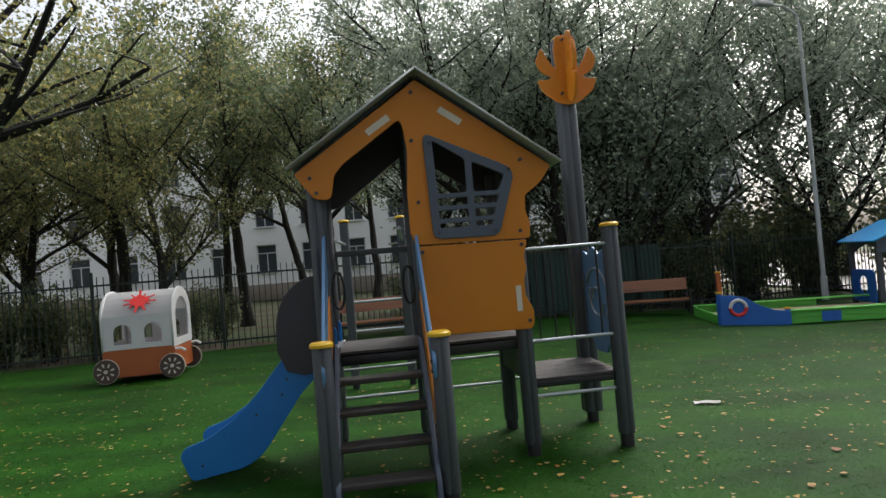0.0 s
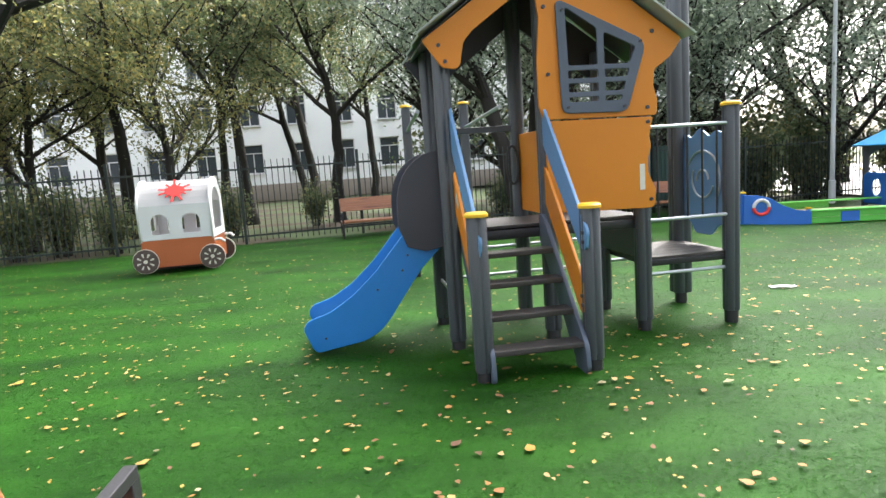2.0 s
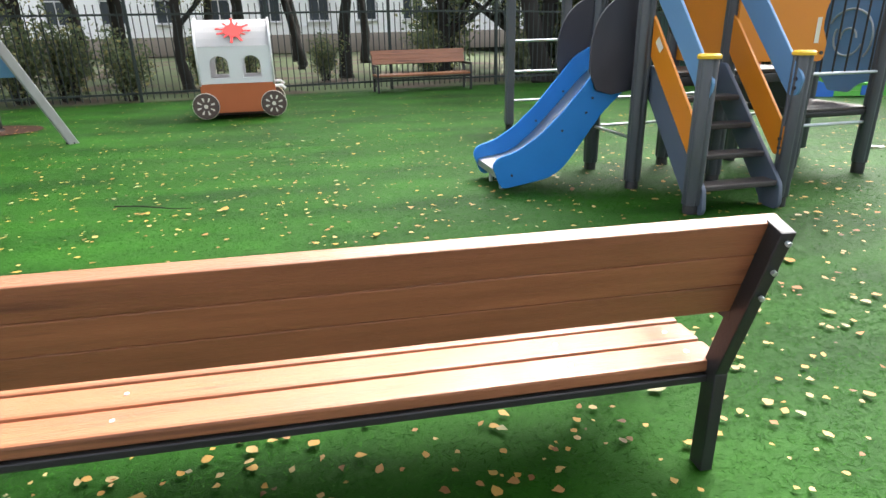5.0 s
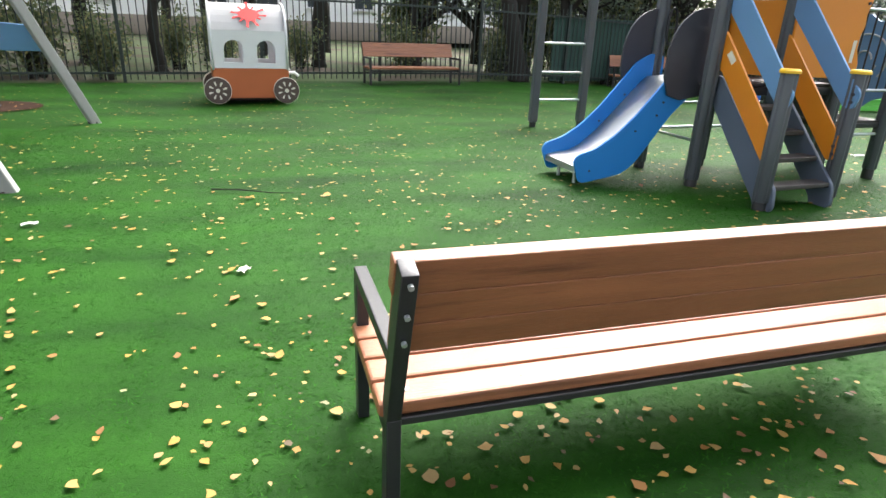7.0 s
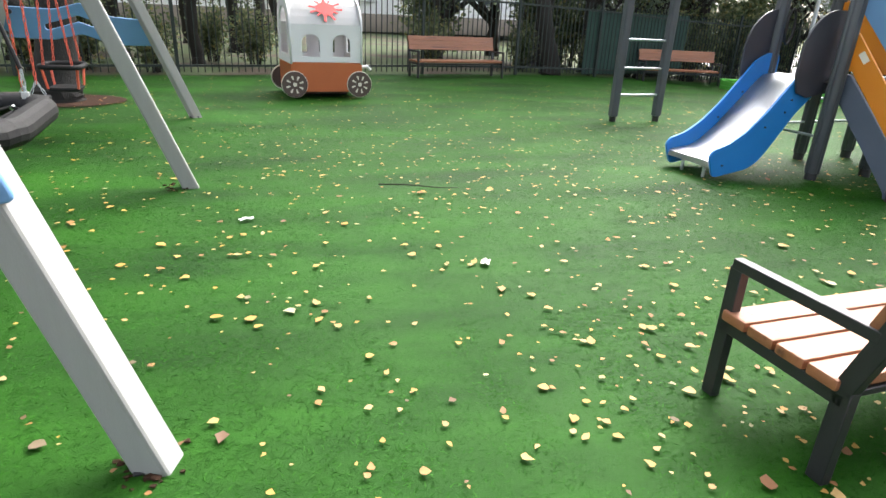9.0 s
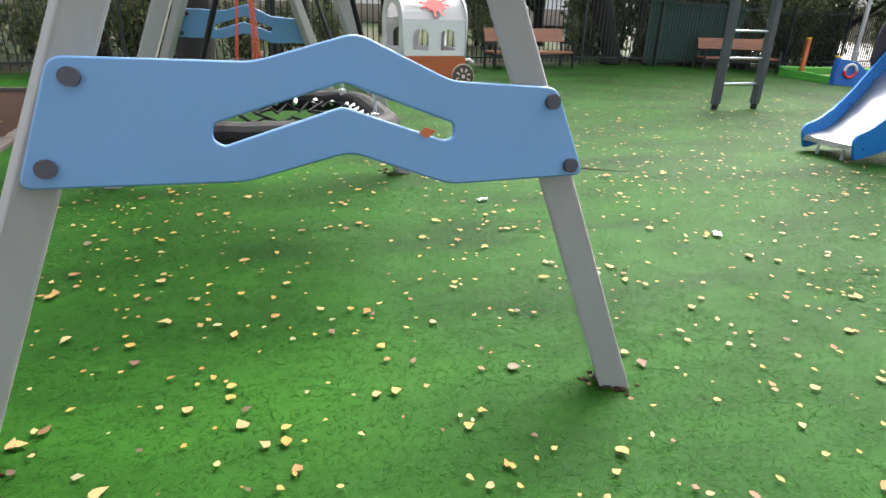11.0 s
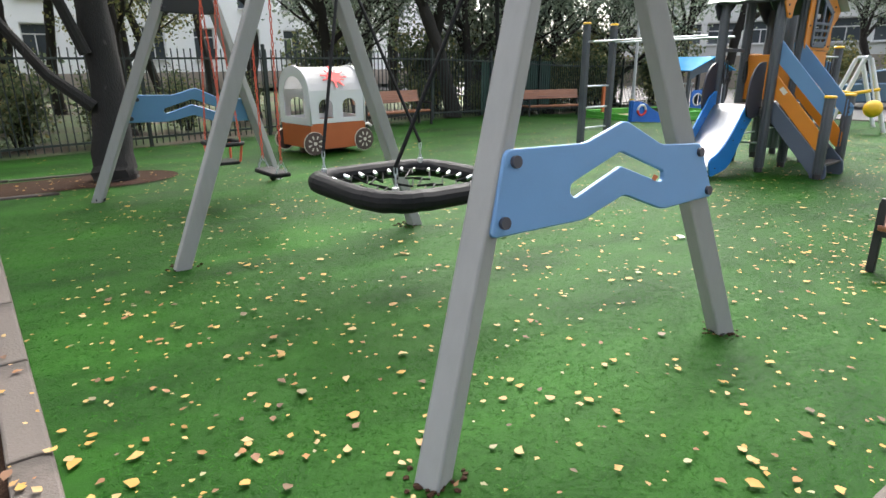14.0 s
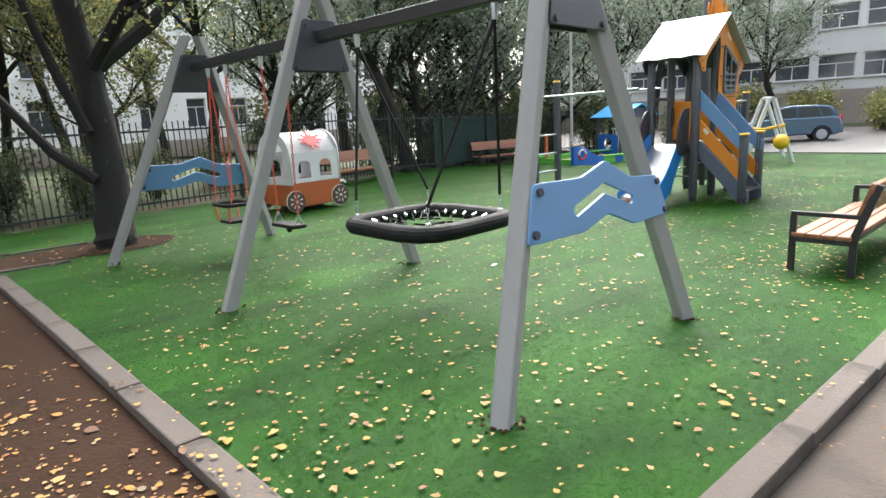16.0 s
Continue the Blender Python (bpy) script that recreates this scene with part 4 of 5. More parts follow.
def playhouse(m):
    ph = thing("playhouse", m, "dark playhouse with blue roof, white railing and blue boards", "playhouse")
    W, D = 1.5, 1.2
    for x in (0, W):
        for y in (0, D):
            part("post", box(0.10, 0.10, 1.45, at(x, y, 0.725), 0.01), ANTHRACITE, ph)
    for s in (-1, 1):
        part("roof_board", box(1.02, D + 0.5, 0.03, at(W / 2 + s * 0.46, D / 2, 1.60) @ pose(0, 0, 0, 0, s * 24, 0), 0.006), CYAN, ph, "bright blue roof board")
    arch = [(-0.05, 1.15), (0.12, 1.15)] + [(W / 2 - (W / 2 - 0.14) * math.cos(math.pi * k / 12), 1.15 + 0.20 * math.sin(math.pi * k / 12)) for k in range(1, 12)] + [(W - 0.12, 1.15), (W + 0.05, 1.15), (W + 0.05, 1.42), (W / 2, 1.74), (-0.05, 1.42)]
    for y in (-0.06, D + 0.06):
        part("gable_arch", panel([rounded(arch, 0.01, 2)], 0.022, at(0, y, 0) @ UPRIGHT), SLATE, ph)
    part("floor", box(W, D, 0.05, at(W / 2, D / 2, 0.12), 0.006), DECK, ph)
    for x in (-0.06, W + 0.06):
        part("ring_board", panel([rounded([(0.08, 0.12), (D - 0.08, 0.12), (D - 0.08, 0.72), (D - 0.2, 0.80), (0.2, 0.80), (0.08, 0.72)], 0.03, 3), circle(D / 2, 0.48, 0.19)], 0.024, at(x, 0, 0) @ SIDEWAYS), DEEP_BLUE, ph)
    part("ring_board", panel([rounded([(0.10, 0.12), (0.62, 0.12), (0.62, 0.72), (0.54, 0.80), (0.18, 0.80), (0.10, 0.72)], 0.03, 3), circle(0.36, 0.50, 0.17)], 0.024, at(0.0, -0.062, 0) @ UPRIGHT), DEEP_BLUE, ph)
    part("helm_ring", tube([(0.36 + 0.18 * math.cos(2 * math.pi * k / 20), -0.085, 0.50 + 0.18 * math.sin(2 * math.pi * k / 20)) for k in range(20)], 0.022, 8, closed=True), WHITE, ph)
    for z in (0.30, 0.95):
        part("rail", box(0.66, 0.04, 0.05, at(1.08, D + 0.08, z), 0.006), WHITE, ph)
        part("rail", box(0.66, 0.04, 0.05, at(1.08, -0.08, z), 0.006), WHITE, ph)
    for k in range(5):
        for y in (-0.08, D + 0.08):
            part("baluster", box(0.035, 0.025, 0.62, at(0.82 + 0.13 * k, y, 0.62), 0.004), WHITE, ph)
    return ph


sandpit(pose(5.76, 11.71, lie(6.5, 11.7) - 0.03, 0, 0, -12.0))
ph = playhouse(pose(9.75, 12.6, lie(9.5, 13) - 0.01, 0, 0, -14.0))
ph.scale = (1.04, 1.04, 1.06)


def rocker(m):
    """A white-legged frame swing with yellow bars and a yellow ball seat."""
    r = thing("ball_swing", m, "white tube frame with yellow bars and yellow ball seat", "play equipment")
    for k in (-1, 1):
        part("leg", tube([(0.62 * k, 0, -0.02), (0.06 * k, 0, 1.78)], 0.055, 12), WHITE, r)
        part("leg", tube([(0.62 * k, 1.6, -0.02), (0.06 * k, 1.6, 1.78)], 0.055, 12), WHITE, r)
    part("top_bar", tube([(0, -0.15, 1.80), (0, 1.75, 1.80)], 0.05, 12), GALV, r)
    part("cross_bar", tube([(-0.75, -0.1, 1.02), (-0.2, -0.16, 0.95), (0.35, -0.1, 1.05)], 0.04, 10), YELLOW, r)
    for x, y in ((0.25, -0.35), (-0.35, 0.5)):
        bm = bmesh.new()
        bmesh.ops.create_uvsphere(bm, u_segments=20, v_segments=12, radius=0.21, matrix=at(x, y, 0.60))
        part("ball_seat", bm, YELLOW, r)
        part("hanger", tube([(0, max(y, 0), 1.78), (x, y, 0.75)], 0.02, 8), GALV, r)
    return r


rocker(pose(8.35, 6.85, lie(8.35, 6.9), 0, 0, -62))


# ---- fence ----
def fence(x0, x1, name):
    """Steel bar fence from x0 to x1 along the back of the lawn, in sections that follow the ground."""
    turn = math.atan(0.20)
    run = (x1 - x0) / math.cos(turn)
    root = thing(name, pose(x0, fence_y(x0), 0, 0, 0, math.degrees(turn)), "dark steel bar fence behind the lawn", "fence", kind="structure")
    n = round(run / 2.5)
    down = lambda s: lie(x0 + s * math.cos(turn), 14)
    for k in range(n + 1):
        part("post", box(0.06, 0.06, 1.95, at(run * k / n, 0, 0.93 + down(run * k / n)), 0.005), FENCE, root)
    for k in range(n):
        a, b = run * k / n, run * (k + 1) / n
        tip = math.degrees(math.atan2(down(a) - down(b), b - a))
        for z in (0.18, 1.62):
            part("rail", box(b - a, 0.03, 0.04, at((a + b) / 2, 0, z + (down(a) + down(b)) / 2) @ pose(0, 0, 0, 0, tip, 0), 0.003), FENCE, root)
    bars = round(run / 0.125)
    mesh = part("bar", box(0.018, 0.018, 1.74, Matrix(), 0), FENCE, root, smooth=0)
    mesh.matrix_local = at(run / bars, 0, 0.93 + down(0))
    for k in range(2, bars):
        o = new("bar", mesh.data)
        o.parent = root
        o.matrix_local = pose(run * k / bars, 0, 0.93 + down(run * k / bars) + 0.004 * math.sin(9.1 * k), 0, 0.25 * math.sin(7.3 * k), 0)
    return root


screen = thing("windbreak_screen", pose(4.4, fence_y(4.4) + 0.045, lie(4.4, 15), 0, 0, math.degrees(math.atan(0.20))), "dark green woven windbreak sheet tied to the fence", "screen", kind="structure")
for k in range(2):
    part("sheet", box(1.83, 0.012, 1.55, at(-0.92 + 1.84 * k, 0, 0.90), 0.004), MESH_GREEN, screen)
fence(-22, 5.5, "fence_left")
fence(5.5, 14.0, "fence_right")


# ---- trees ----
def limb_tree(rng, height, spread, levels, lean, trunk_r, fork=0.35):
    """Branches as (points, radii) and the twig ends of one tree that grows from the origin."""
    branches, tips = [], []

    def grow(p, d, length, r, level):
        pts, radii = [p.copy()], [r]
        steps = 6 if level == 0 else 4
        for k in range(steps):
            d = (d + Vector((rng.gauss(0, 0.10), rng.gauss(0, 0.10), rng.gauss(0.05, 0.05)))).normalized()
            p = p + d * length / steps
            pts.append(p.copy())
            radii.append(max(0.006, r * (1 - 0.62 * (k + 1) / steps)))
            if level < levels and (k + 1) / steps > fork - 0.12 * level:
                for _ in range(2 if level == 0 else 1 + (rng.random() < 0.6)):
                    a = rng.uniform(0, 2 * math.pi)
                    side = Vector((math.cos(a), math.sin(a), rng.uniform(-0.05, 0.7))).normalized()
                    nd = (d * (1 - spread) + side * spread).normalized()
                    grow(p.copy(), nd, length * rng.uniform(0.42, 0.68), radii[-1] * 0.62, level + 1)
            if level >= 2:
                tips.append(p.copy())
        tips.append(p.copy())
        branches.append((pts, radii))

    grow(Vector((0, 0, -0.1)), Vector((lean[0], lean[1], 1)).normalized(), height * 0.72, trunk_r, 0)
    return branches, tips


def tree(m, seed, height, leaves, leaf, mat, bark, label, spread=0.62, levels=2, lean=(0, 0), trunk_r=0.2, cloud=0.75, fork=0.35, category="tree", low=1.2, group="trees"):
    rng, nrg = random.Random(seed), np.random.default_rng(seed)
    root = thing("tree", m, label, category, group)
    branches, tips = limb_tree(rng, height, spread, levels, lean, trunk_r, fork)
    trunk = max(branches, key=lambda b: b[1][0])
    pts, radii = trunk
    flare = [pts[0] + Vector((0, 0, 0.0)), pts[0] + Vector((0, 0, 0.25))]
    line, thick = [flare[0], flare[1]] + pts[1:], [radii[0] * 1.28, radii[0] * 1.06] + radii[1:]
    rough_line, rough_r = [], []
    for k in range(len(line) - 1):
        for f in (0.0, 0.2, 0.4, 0.6, 0.8):
            q = thick[k] * (1 - f) + thick[k + 1] * f
            rough_line.append(line[k].lerp(line[k + 1], f) + Vector((nrg.normal() * 0.05 * q, nrg.normal() * 0.05 * q, 0)))
            rough_r.append(q * (1 + 0.05 * nrg.normal()))
    trunk_bm = tube(rough_line + [line[-1]], rough_r + [thick[-1]], 14)
    for v in trunk_bm.verts:
        v.co.x, v.co.y = v.co.x + 0.008 * nrg.normal(), v.co.y + 0.008 * nrg.normal()
    part("trunk", trunk_bm, bark, root)
    bm = bmesh.new()
    for b in branches:
        if b is not trunk:
            tube(b[0], b[1], 5 if b[1][0] < 0.05 else 7, bm)
    part("limb_system", bm, bark, root)
    t = np.array([tuple(p) for p in tips if p.z > low])
    c = t[nrg.integers(0, len(t), leaves)] + nrg.normal(size=(leaves, 3)) * np.array([cloud, cloud, cloud * 0.62]) * nrg.uniform(0.25, 1.0, (leaves, 1))
    c = c[c[:, 2] > low * 0.8]
    tagged(scatter_mesh("crown", c, nrg.uniform(0.6, 1.3, len(c)) * leaf, nrg, mat, parent=root), "")
    return root


LOOSE = "slender tree with dark trunk and thinning green crown"
kinds = [
    tree(pose(-6.1, 20.6, 0, 0, 0, 30), 11, 9.5, 13500, 0.125, FOLIAGE, BARK_DARK, LOOSE, trunk_r=0.20, lean=(0.08, 0.0), low=2.0, cloud=0.50),
    tree(pose(2.0, 15.5, -0.06, 0, 0, 0), 12, 9.0, 13500, 0.12, FOLIAGE_SILVER, BARK_DARK, LOOSE, trunk_r=0.24, lean=(-0.03, 0.04), low=2.0, cloud=0.50),
    tree(pose(-4.6, 24.0, 0, 0, 0, 80), 13, 10.0, 13500, 0.125, FOLIAGE, BARK_DARK, LOOSE, trunk_r=0.17, lean=(0.14, 0.05), spread=0.55, low=2.2, cloud=0.50),
    tree(pose(-13.5, 17.0, 0, 0, 0, 10), 14, 8.5, 13500, 0.12, FOLIAGE_YELLOW, BARK_DARK, "slender tree with yellowing autumn crown", trunk_r=0.18, low=1.2, cloud=0.50, fork=0.25),
    tree(pose(6.0, 17.5, 0, 0, 0, 0), 15, 8.5, 15000, 0.125, FOLIAGE_SILVER, BARK_DARK, "dense silvery green tree behind the fence", trunk_r=0.2, fork=0.12, low=0.5, cloud=0.55),
]
spots = [(4.2, 17.6, 4, 20, 0.9), (7.4, 18.6, 4, 190, 0.95), (-10.8, 16.6, 3, 330, 0.8), (-6.9, 16.2, 3, 200, 0.75), (16.5, 17.5, 4, 140, 1.1), (25, 13, 1, 20, 0.9), (26, 18, 1, 120, 1.2), (24, 3.0, 0, 60, 0.8),
         (-9.0, 18.5, 0, 70, 1.0), (-7.8, 24.5, 2, 200, 1.05), (-3.0, 19.0, 0, 120, 0.95), (0.2, 20.5, 4, 40, 1.05), (2.8, 18.5, 1, 150, 1.1),
         (8.6, 18.0, 4, 120, 1.05), (12.6, 18.2, 4, 260, 1.0), (15.0, 14.6, 1, 100, 0.95),
         (-11.6, 15.2, 3, 140, 0.85), (-16.0, 21.0, 3, 220, 1.1), (-12.5, 24.5, 3, 40, 1.2), (-19.0, 16.0, 3, 300, 1.0), (-17.5, 27.0, 0, 90, 1.2), (-22.5, 22.0, 3, 10, 1.25),
         (-24.0, 13.5, 3, 60, 1.1), (19.0, 14.5, 1, 200, 1.1), (-15.2, 13.0, 0, 250, 0.9), (3.4, 23.5, 4, 220, 1.2), (9.6, 23.0, 1, 30, 1.3), (6.8, 27.0, 1, 280, 1.4), (13.5, 20.5, 1, 320, 1.25), (16.5, 23.0, 1, 80, 1.4), (-2.2, 27.0, 2, 10, 1.1), (-5.2, 30.0, 2, 40, 1.4),
         # unseen trees behind the camera, added to cut skylight on camera-facing sides
         (-15.0, -6.9, 3, 20, 1.3), (-7.6, -6.8, 1, 210, 1.35), (-4.4, -7.0, 0, 200, 1.35), (2.6, -6.8, 1, 45, 1.35), (6.8, -7.2, 4, 150, 1.3)]
for x, y, k, turn, s in spots:
    c = copy_thing(kinds[k], pose(x, y, lie(x, y) - 0.02, 0, 0, turn))
    c.scale = (s, s, s)

# the birch in the tree pit, and the one whose branches hang over from beside the path
birch = tree(pose(-8.06, 9.30, 0, 0, 0, 0), 21, 10.5, 15000, 0.085, FOLIAGE_YELLOW, BARK, "old birch with dark rough bark in a soil pit", trunk_r=0.235, spread=0.74, cloud=0.7, fork=0.30, low=2.3)
for low_line, low_r in (([(-0.12, 0, 0.95), (-0.55, 0.1, 1.35), (-1.0, 0.2, 2.05), (-1.5, 0.3, 2.75), (-2.2, 0.3, 3.5)], 0.085), ([(-0.1, 0.05, 1.6), (-0.35, 0.1, 2.4), (-0.6, 0.0, 3.3), (-0.7, -0.1, 4.4)], 0.075)):
    part("low_bough", tube(low_line, [low_r * (1 - 0.16 * k) for k in range(len(low_line))], 9), BARK, birch)
tree(pose(-12.6, 7.8, 0, 0, 0, 0), 22, 7.5, 8000, 0.10, FOLIAGE_YELLOW, BARK_DARK, "leaning tree with long bare drooping branches", trunk_r=0.20, spread=0.7, lean=(0.25, 0.0), cloud=0.6, fork=0.3, low=2.2)


def shrub(m, seed, size, n, leaf, mat, label):
    rng, nrg = random.Random(seed), np.random.default_rng(seed)
    root = thing("shrub", m, label, "shrub", "shrubs")
    bm, ends = bmesh.new(), []
    for k in range(16):
        a, r = rng.uniform(0, 6.28), rng.uniform(0.2, 1.0)
        end = Vector((size[0] * r * math.cos(a), size[1] * r * math.sin(a), size[2] * rng.uniform(0.55, 1.0)))
        tube([(0.15 * math.cos(a), 0.15 * math.sin(a), -0.08), end * 0.5 + Vector((0, 0, 0.12)), end], [0.018, 0.012, 0.004], 5, bm)
        ends += [end * f for f in (0.45, 0.6, 0.75, 0.9, 1.0)]
    part("branchwork", bm, BARK_DARK, root)
    t = np.array([tuple(e) for e in ends])
    c = t[nrg.integers(0, len(t), n)] + nrg.normal(size=(n, 3)) * np.array(size) * 0.17
    c = c[c[:, 2] > 0.02]
    scatter_mesh("crown", c, nrg.uniform(0.6, 1.3, len(c)) * leaf, nrg, mat, parent=root)
    return root


bush = shrub(pose(-9.6, 13.9, 0), 31, (0.9, 0.7, 1.5), 2600, 0.10, FOLIAGE, "leafy green shrub growing behind the fence")
for x, y, turn, s in ((3.2, 19.0, 15, 1.7), (5.0, 20.5, 95, 2.0), (6.6, 19.6, 170, 1.8), (8.4, 19.4, 255, 2.0), (10.2, 18.6, 310, 1.9), (12.2, 19.0, 35, 2.0), (13.8, 16.8, 120, 1.7), (0.4, 21.5, 200, 1.8), (-7.6, 14.1, 80, 0.8), (-12.3, 13.6, 160, 1.2), (3.4, 16.0, 40, 0.6), (-14.6, 12.9, 210, 1.1), (7.6, 17.0, 10, 1.3), (9.4, 17.2, 70, 1.4), (11.6, 17.8, 140, 1.35), (5.4, 16.8, 200, 1.2), (12.6, 11.9, 230, 1.0), (-6.6, 17.0, 290, 0.8), (1.8, 17.0, 250, 0.7), (-10.9, 12.9, 20, 0.9), (-9.0, 14.6, 120, 1.0), (-5.6, 16.4, 60, 0.8), (-3.6, 17.8, 150, 0.7), (-0.6, 18.2, 300, 0.8)):
    c = copy_thing(bush, pose(x, y, lie(x, y), 0, 0, turn))
    c.scale = (s, s, s)
hedge = shrub(pose(26.5, 8.4, -0.3), 32, (2.6, 1.3, 1.6), 5000, 0.16, FOLIAGE_YELLOW, "broad green bush beside the yard road")
for x, y, turn, s in ((28.5, 4.4, 90, 1.1), (29, 12.8, 30, 1.2), (27.5, 0.5, 70, 1.0), (30, 17.5, 20, 1.5), (30, -4, 20, 1.5)):
    c = copy_thing(hedge, pose(x, y, lie(x, y), 0, 0, turn))
    c.scale = (s, s, s)


# ---- distance: houses, car, lamp ----
def house(m, length, storeys, label, wall, bays, name="apartment_house", depth=12.0, plinth=1.0, tall=1.9, wide=1.3):
    h = thing(name, m, label, "building", "buildings")
    H = plinth + storeys * 3.1 + 0.8
    pitch = length / bays
    holes = [[(-length / 2 + pitch * (b + 0.5) - wide / 2, plinth + 3.1 * s + 0.75), (-length / 2 + pitch * (b + 0.5) + wide / 2, plinth + 3.1 * s + 0.75), (-length / 2 + pitch * (b + 0.5) + wide / 2, plinth + 3.1 * s + 0.75 + tall), (-length / 2 + pitch * (b + 0.5) - wide / 2, plinth + 3.1 * s + 0.75 + tall)] for s in range(storeys) for b in range(bays)]
    part("wall", panel([[(-length / 2, plinth), (length / 2, plinth), (length / 2, H), (-length / 2, H)]] + holes, 0.4, at(0, 0.2, 0) @ UPRIGHT, 0.01), wall, h)
    part("back_wall", box(length, depth - 0.8, H - plinth - 0.1, at(0, depth / 2 + 0.5, (H + plinth) / 2), 0.02), wall, h)
    part("plinth", box(length + 0.1, depth, plinth + 0.1, at(0, depth / 2 - 0.05, plinth / 2 - 0.06), 0.03), PLINTH, h)
    part("roof", box(length + 0.8, depth + 0.8, 0.25, at(0, depth / 2, H + 0.12), 0.04), PLINTH, h)
    first = None
    for s in range(storeys):
        for b in range(bays):
            x, z = -length / 2 + pitch * (b + 0.5), plinth + 3.1 * s + 0.75
            if first is None:
                w = part("window", panel([[(-wide / 2, 0), (wide / 2, 0), (wide / 2, tall), (-wide / 2, tall)], [(-wide / 2 + 0.07, 0.07), (-0.03, 0.07), (-0.03, tall - 0.6), (-wide / 2 + 0.07, tall - 0.6)], [(0.03, 0.07), (wide / 2 - 0.07, 0.07), (wide / 2 - 0.07, tall - 0.6), (0.03, tall - 0.6)], [(-wide / 2 + 0.07, tall - 0.53), (wide / 2 - 0.07, tall - 0.53), (wide / 2 - 0.07, tall - 0.07), (-wide / 2 + 0.07, tall - 0.07)]], 0.07, at(0, 0.22, 0) @ UPRIGHT, 0.004), WHITE, h)
                p = part("pane", box(wide - 0.06, 0.02, tall - 0.06, at(0, 0.24, tall / 2), 0), PANE, w, smooth=0)
                i = part("sill", box(wide + 0.16, 0.22, 0.05, at(0, -0.06, -0.03), 0.005), WHITE, w)
                first = w
                w.location = (x, 0, z)
            else:
                o = new("window", first.data)
                o.parent, o.location = h, (x, 0, z)
                for ch in first.children:
                    q = new(ch.name.split(".")[0], ch.data)
                    q.parent = o
    return h


house(pose(-6, 41.0, 0, 0, 0, 4), 60, 4, "white rendered house with tall windows behind the trees", WALL_WHITE, 20)
house(pose(37.0, 10.0, -0.4, 0, 0, -76), 50, 4, "grey panel house with window bands and stone plinth", WALL_GREY, 20, plinth=2.2, tall=1.5, wide=2.1)
house(pose(-42.0, 16.0, 0, 0, 0, 82), 50, 4, "white rendered house with tall windows behind the trees", WALL_WHITE, 16)


def car(m):
    c = thing("parked_car", m, "blue-grey parked hatchback on the yard road", "car")
    L, W = 3.95, 1.64
    side = [(-1.95, 0.34), (-1.93, 0.62), (-1.80, 0.80), (-1.05, 0.92), (-0.55, 0.97), (1.60, 0.99), (1.88, 0.95), (1.97, 0.60), (1.95, 0.34), (1.72, 0.24), (1.52, 0.24)] + [(1.24 + 0.33 * math.cos(math.pi * k / 8), 0.27 + 0.33 * math.sin(math.pi * k / 8)) for k in range(9)] + [(-0.85, 0.22)] + [(-1.23 + 0.33 * math.cos(math.pi * k / 8), 0.27 + 0.33 * math.sin(math.pi * k / 8)) for k in range(9)] + [(-1.75, 0.25)]
    part("body", panel([side], W, UPRIGHT, 0.06), CAR_PAINT, c)
    cab = [(-0.98, 0.90), (-0.32, 1.40), (0.05, 1.475), (1.10, 1.47), (1.55, 1.40), (1.86, 0.93)]
    part("cabin", panel([cab], W - 0.14, UPRIGHT, 0.05), CAR_PAINT, c)
    for y in (-(W - 0.14) / 2 - 0.002, (W - 0.14) / 2 + 0.002):
        for w in ([(-0.72, 0.98), (-0.24, 1.36), (0.28, 1.40), (0.30, 0.98)], [(0.38, 0.98), (0.37, 1.40), (1.02, 1.40), (1.20, 0.99)], [(1.28, 1.0), (1.12, 1.39), (1.42, 1.36), (1.62, 1.02)]):
            part("side_window", panel([rounded(w, 0.04, 3)], 0.012, at(0, y, 0) @ UPRIGHT, 0.002), PANE, c)
    part("rear_window", box(0.02, 1.2, 0.36, at(1.735, 0, 1.18) @ pose(0, 0, 0, 0, -33, 0), 0.006), PANE, c)
    part("windscreen", box(0.02, 1.26, 0.62, at(-0.68, 0, 1.155) @ pose(0, 0, 0, 0, 52, 0), 0.006), PANE, c)
    part("rear_bumper", box(0.16, W - 0.04, 0.26, at(1.93, 0, 0.44), 0.05), CAR_PAINT, c)
    part("number_plate", box(0.012, 0.52, 0.11, at(2.015, 0, 0.62), 0.003), WHITE, c)
    for y in (-0.68, 0.68):
        part("tail_light", box(0.10, 0.16, 0.36, at(1.90, y, 0.86), 0.03), LAMP_RED, c)
        part("mirror", box(0.12, 0.20, 0.13, at(-0.62, y * 1.30, 1.0), 0.03), CAR_PAINT, c)
        for x in (-1.23, 1.24):
            yy = y * 1.09
            wh = part("wheel", disc(0.30, 0.20, at(x, yy, 0.28) @ UPRIGHT, 24), TYRE, c)
            part("rim", disc(0.20, 0.03, at(x, yy * 1.135, 0.28) @ UPRIGHT, 20), GALV, wh)
    return c


car(pose(18.4, 10.1, lie(18, 9) - 0.045, 0, 0, -62))


def lamp_post(m):
    lp = thing("street_lamp", m, "tall pale grey street lamp pole behind the playhouse", "street lamp")
    part("pole", tube([(0, 0, -0.1), (0, 0, 0.6), (0, 0, 0.62), (0, 0, 7.2)], [0.085, 0.085, 0.06, 0.045], 12), LAMP_GREY, lp)
    part("arm", tube([(0, 0, 7.1), (0.05, 0, 7.5), (0.5, 0, 7.7), (1.0, 0, 7.7)], 0.03, 8), LAMP_GREY, lp)
    part("lamp_head", box(0.55, 0.2, 0.12, at(1.25, 0, 7.7), 0.04), LAMP_GREY, lp)
    return lp


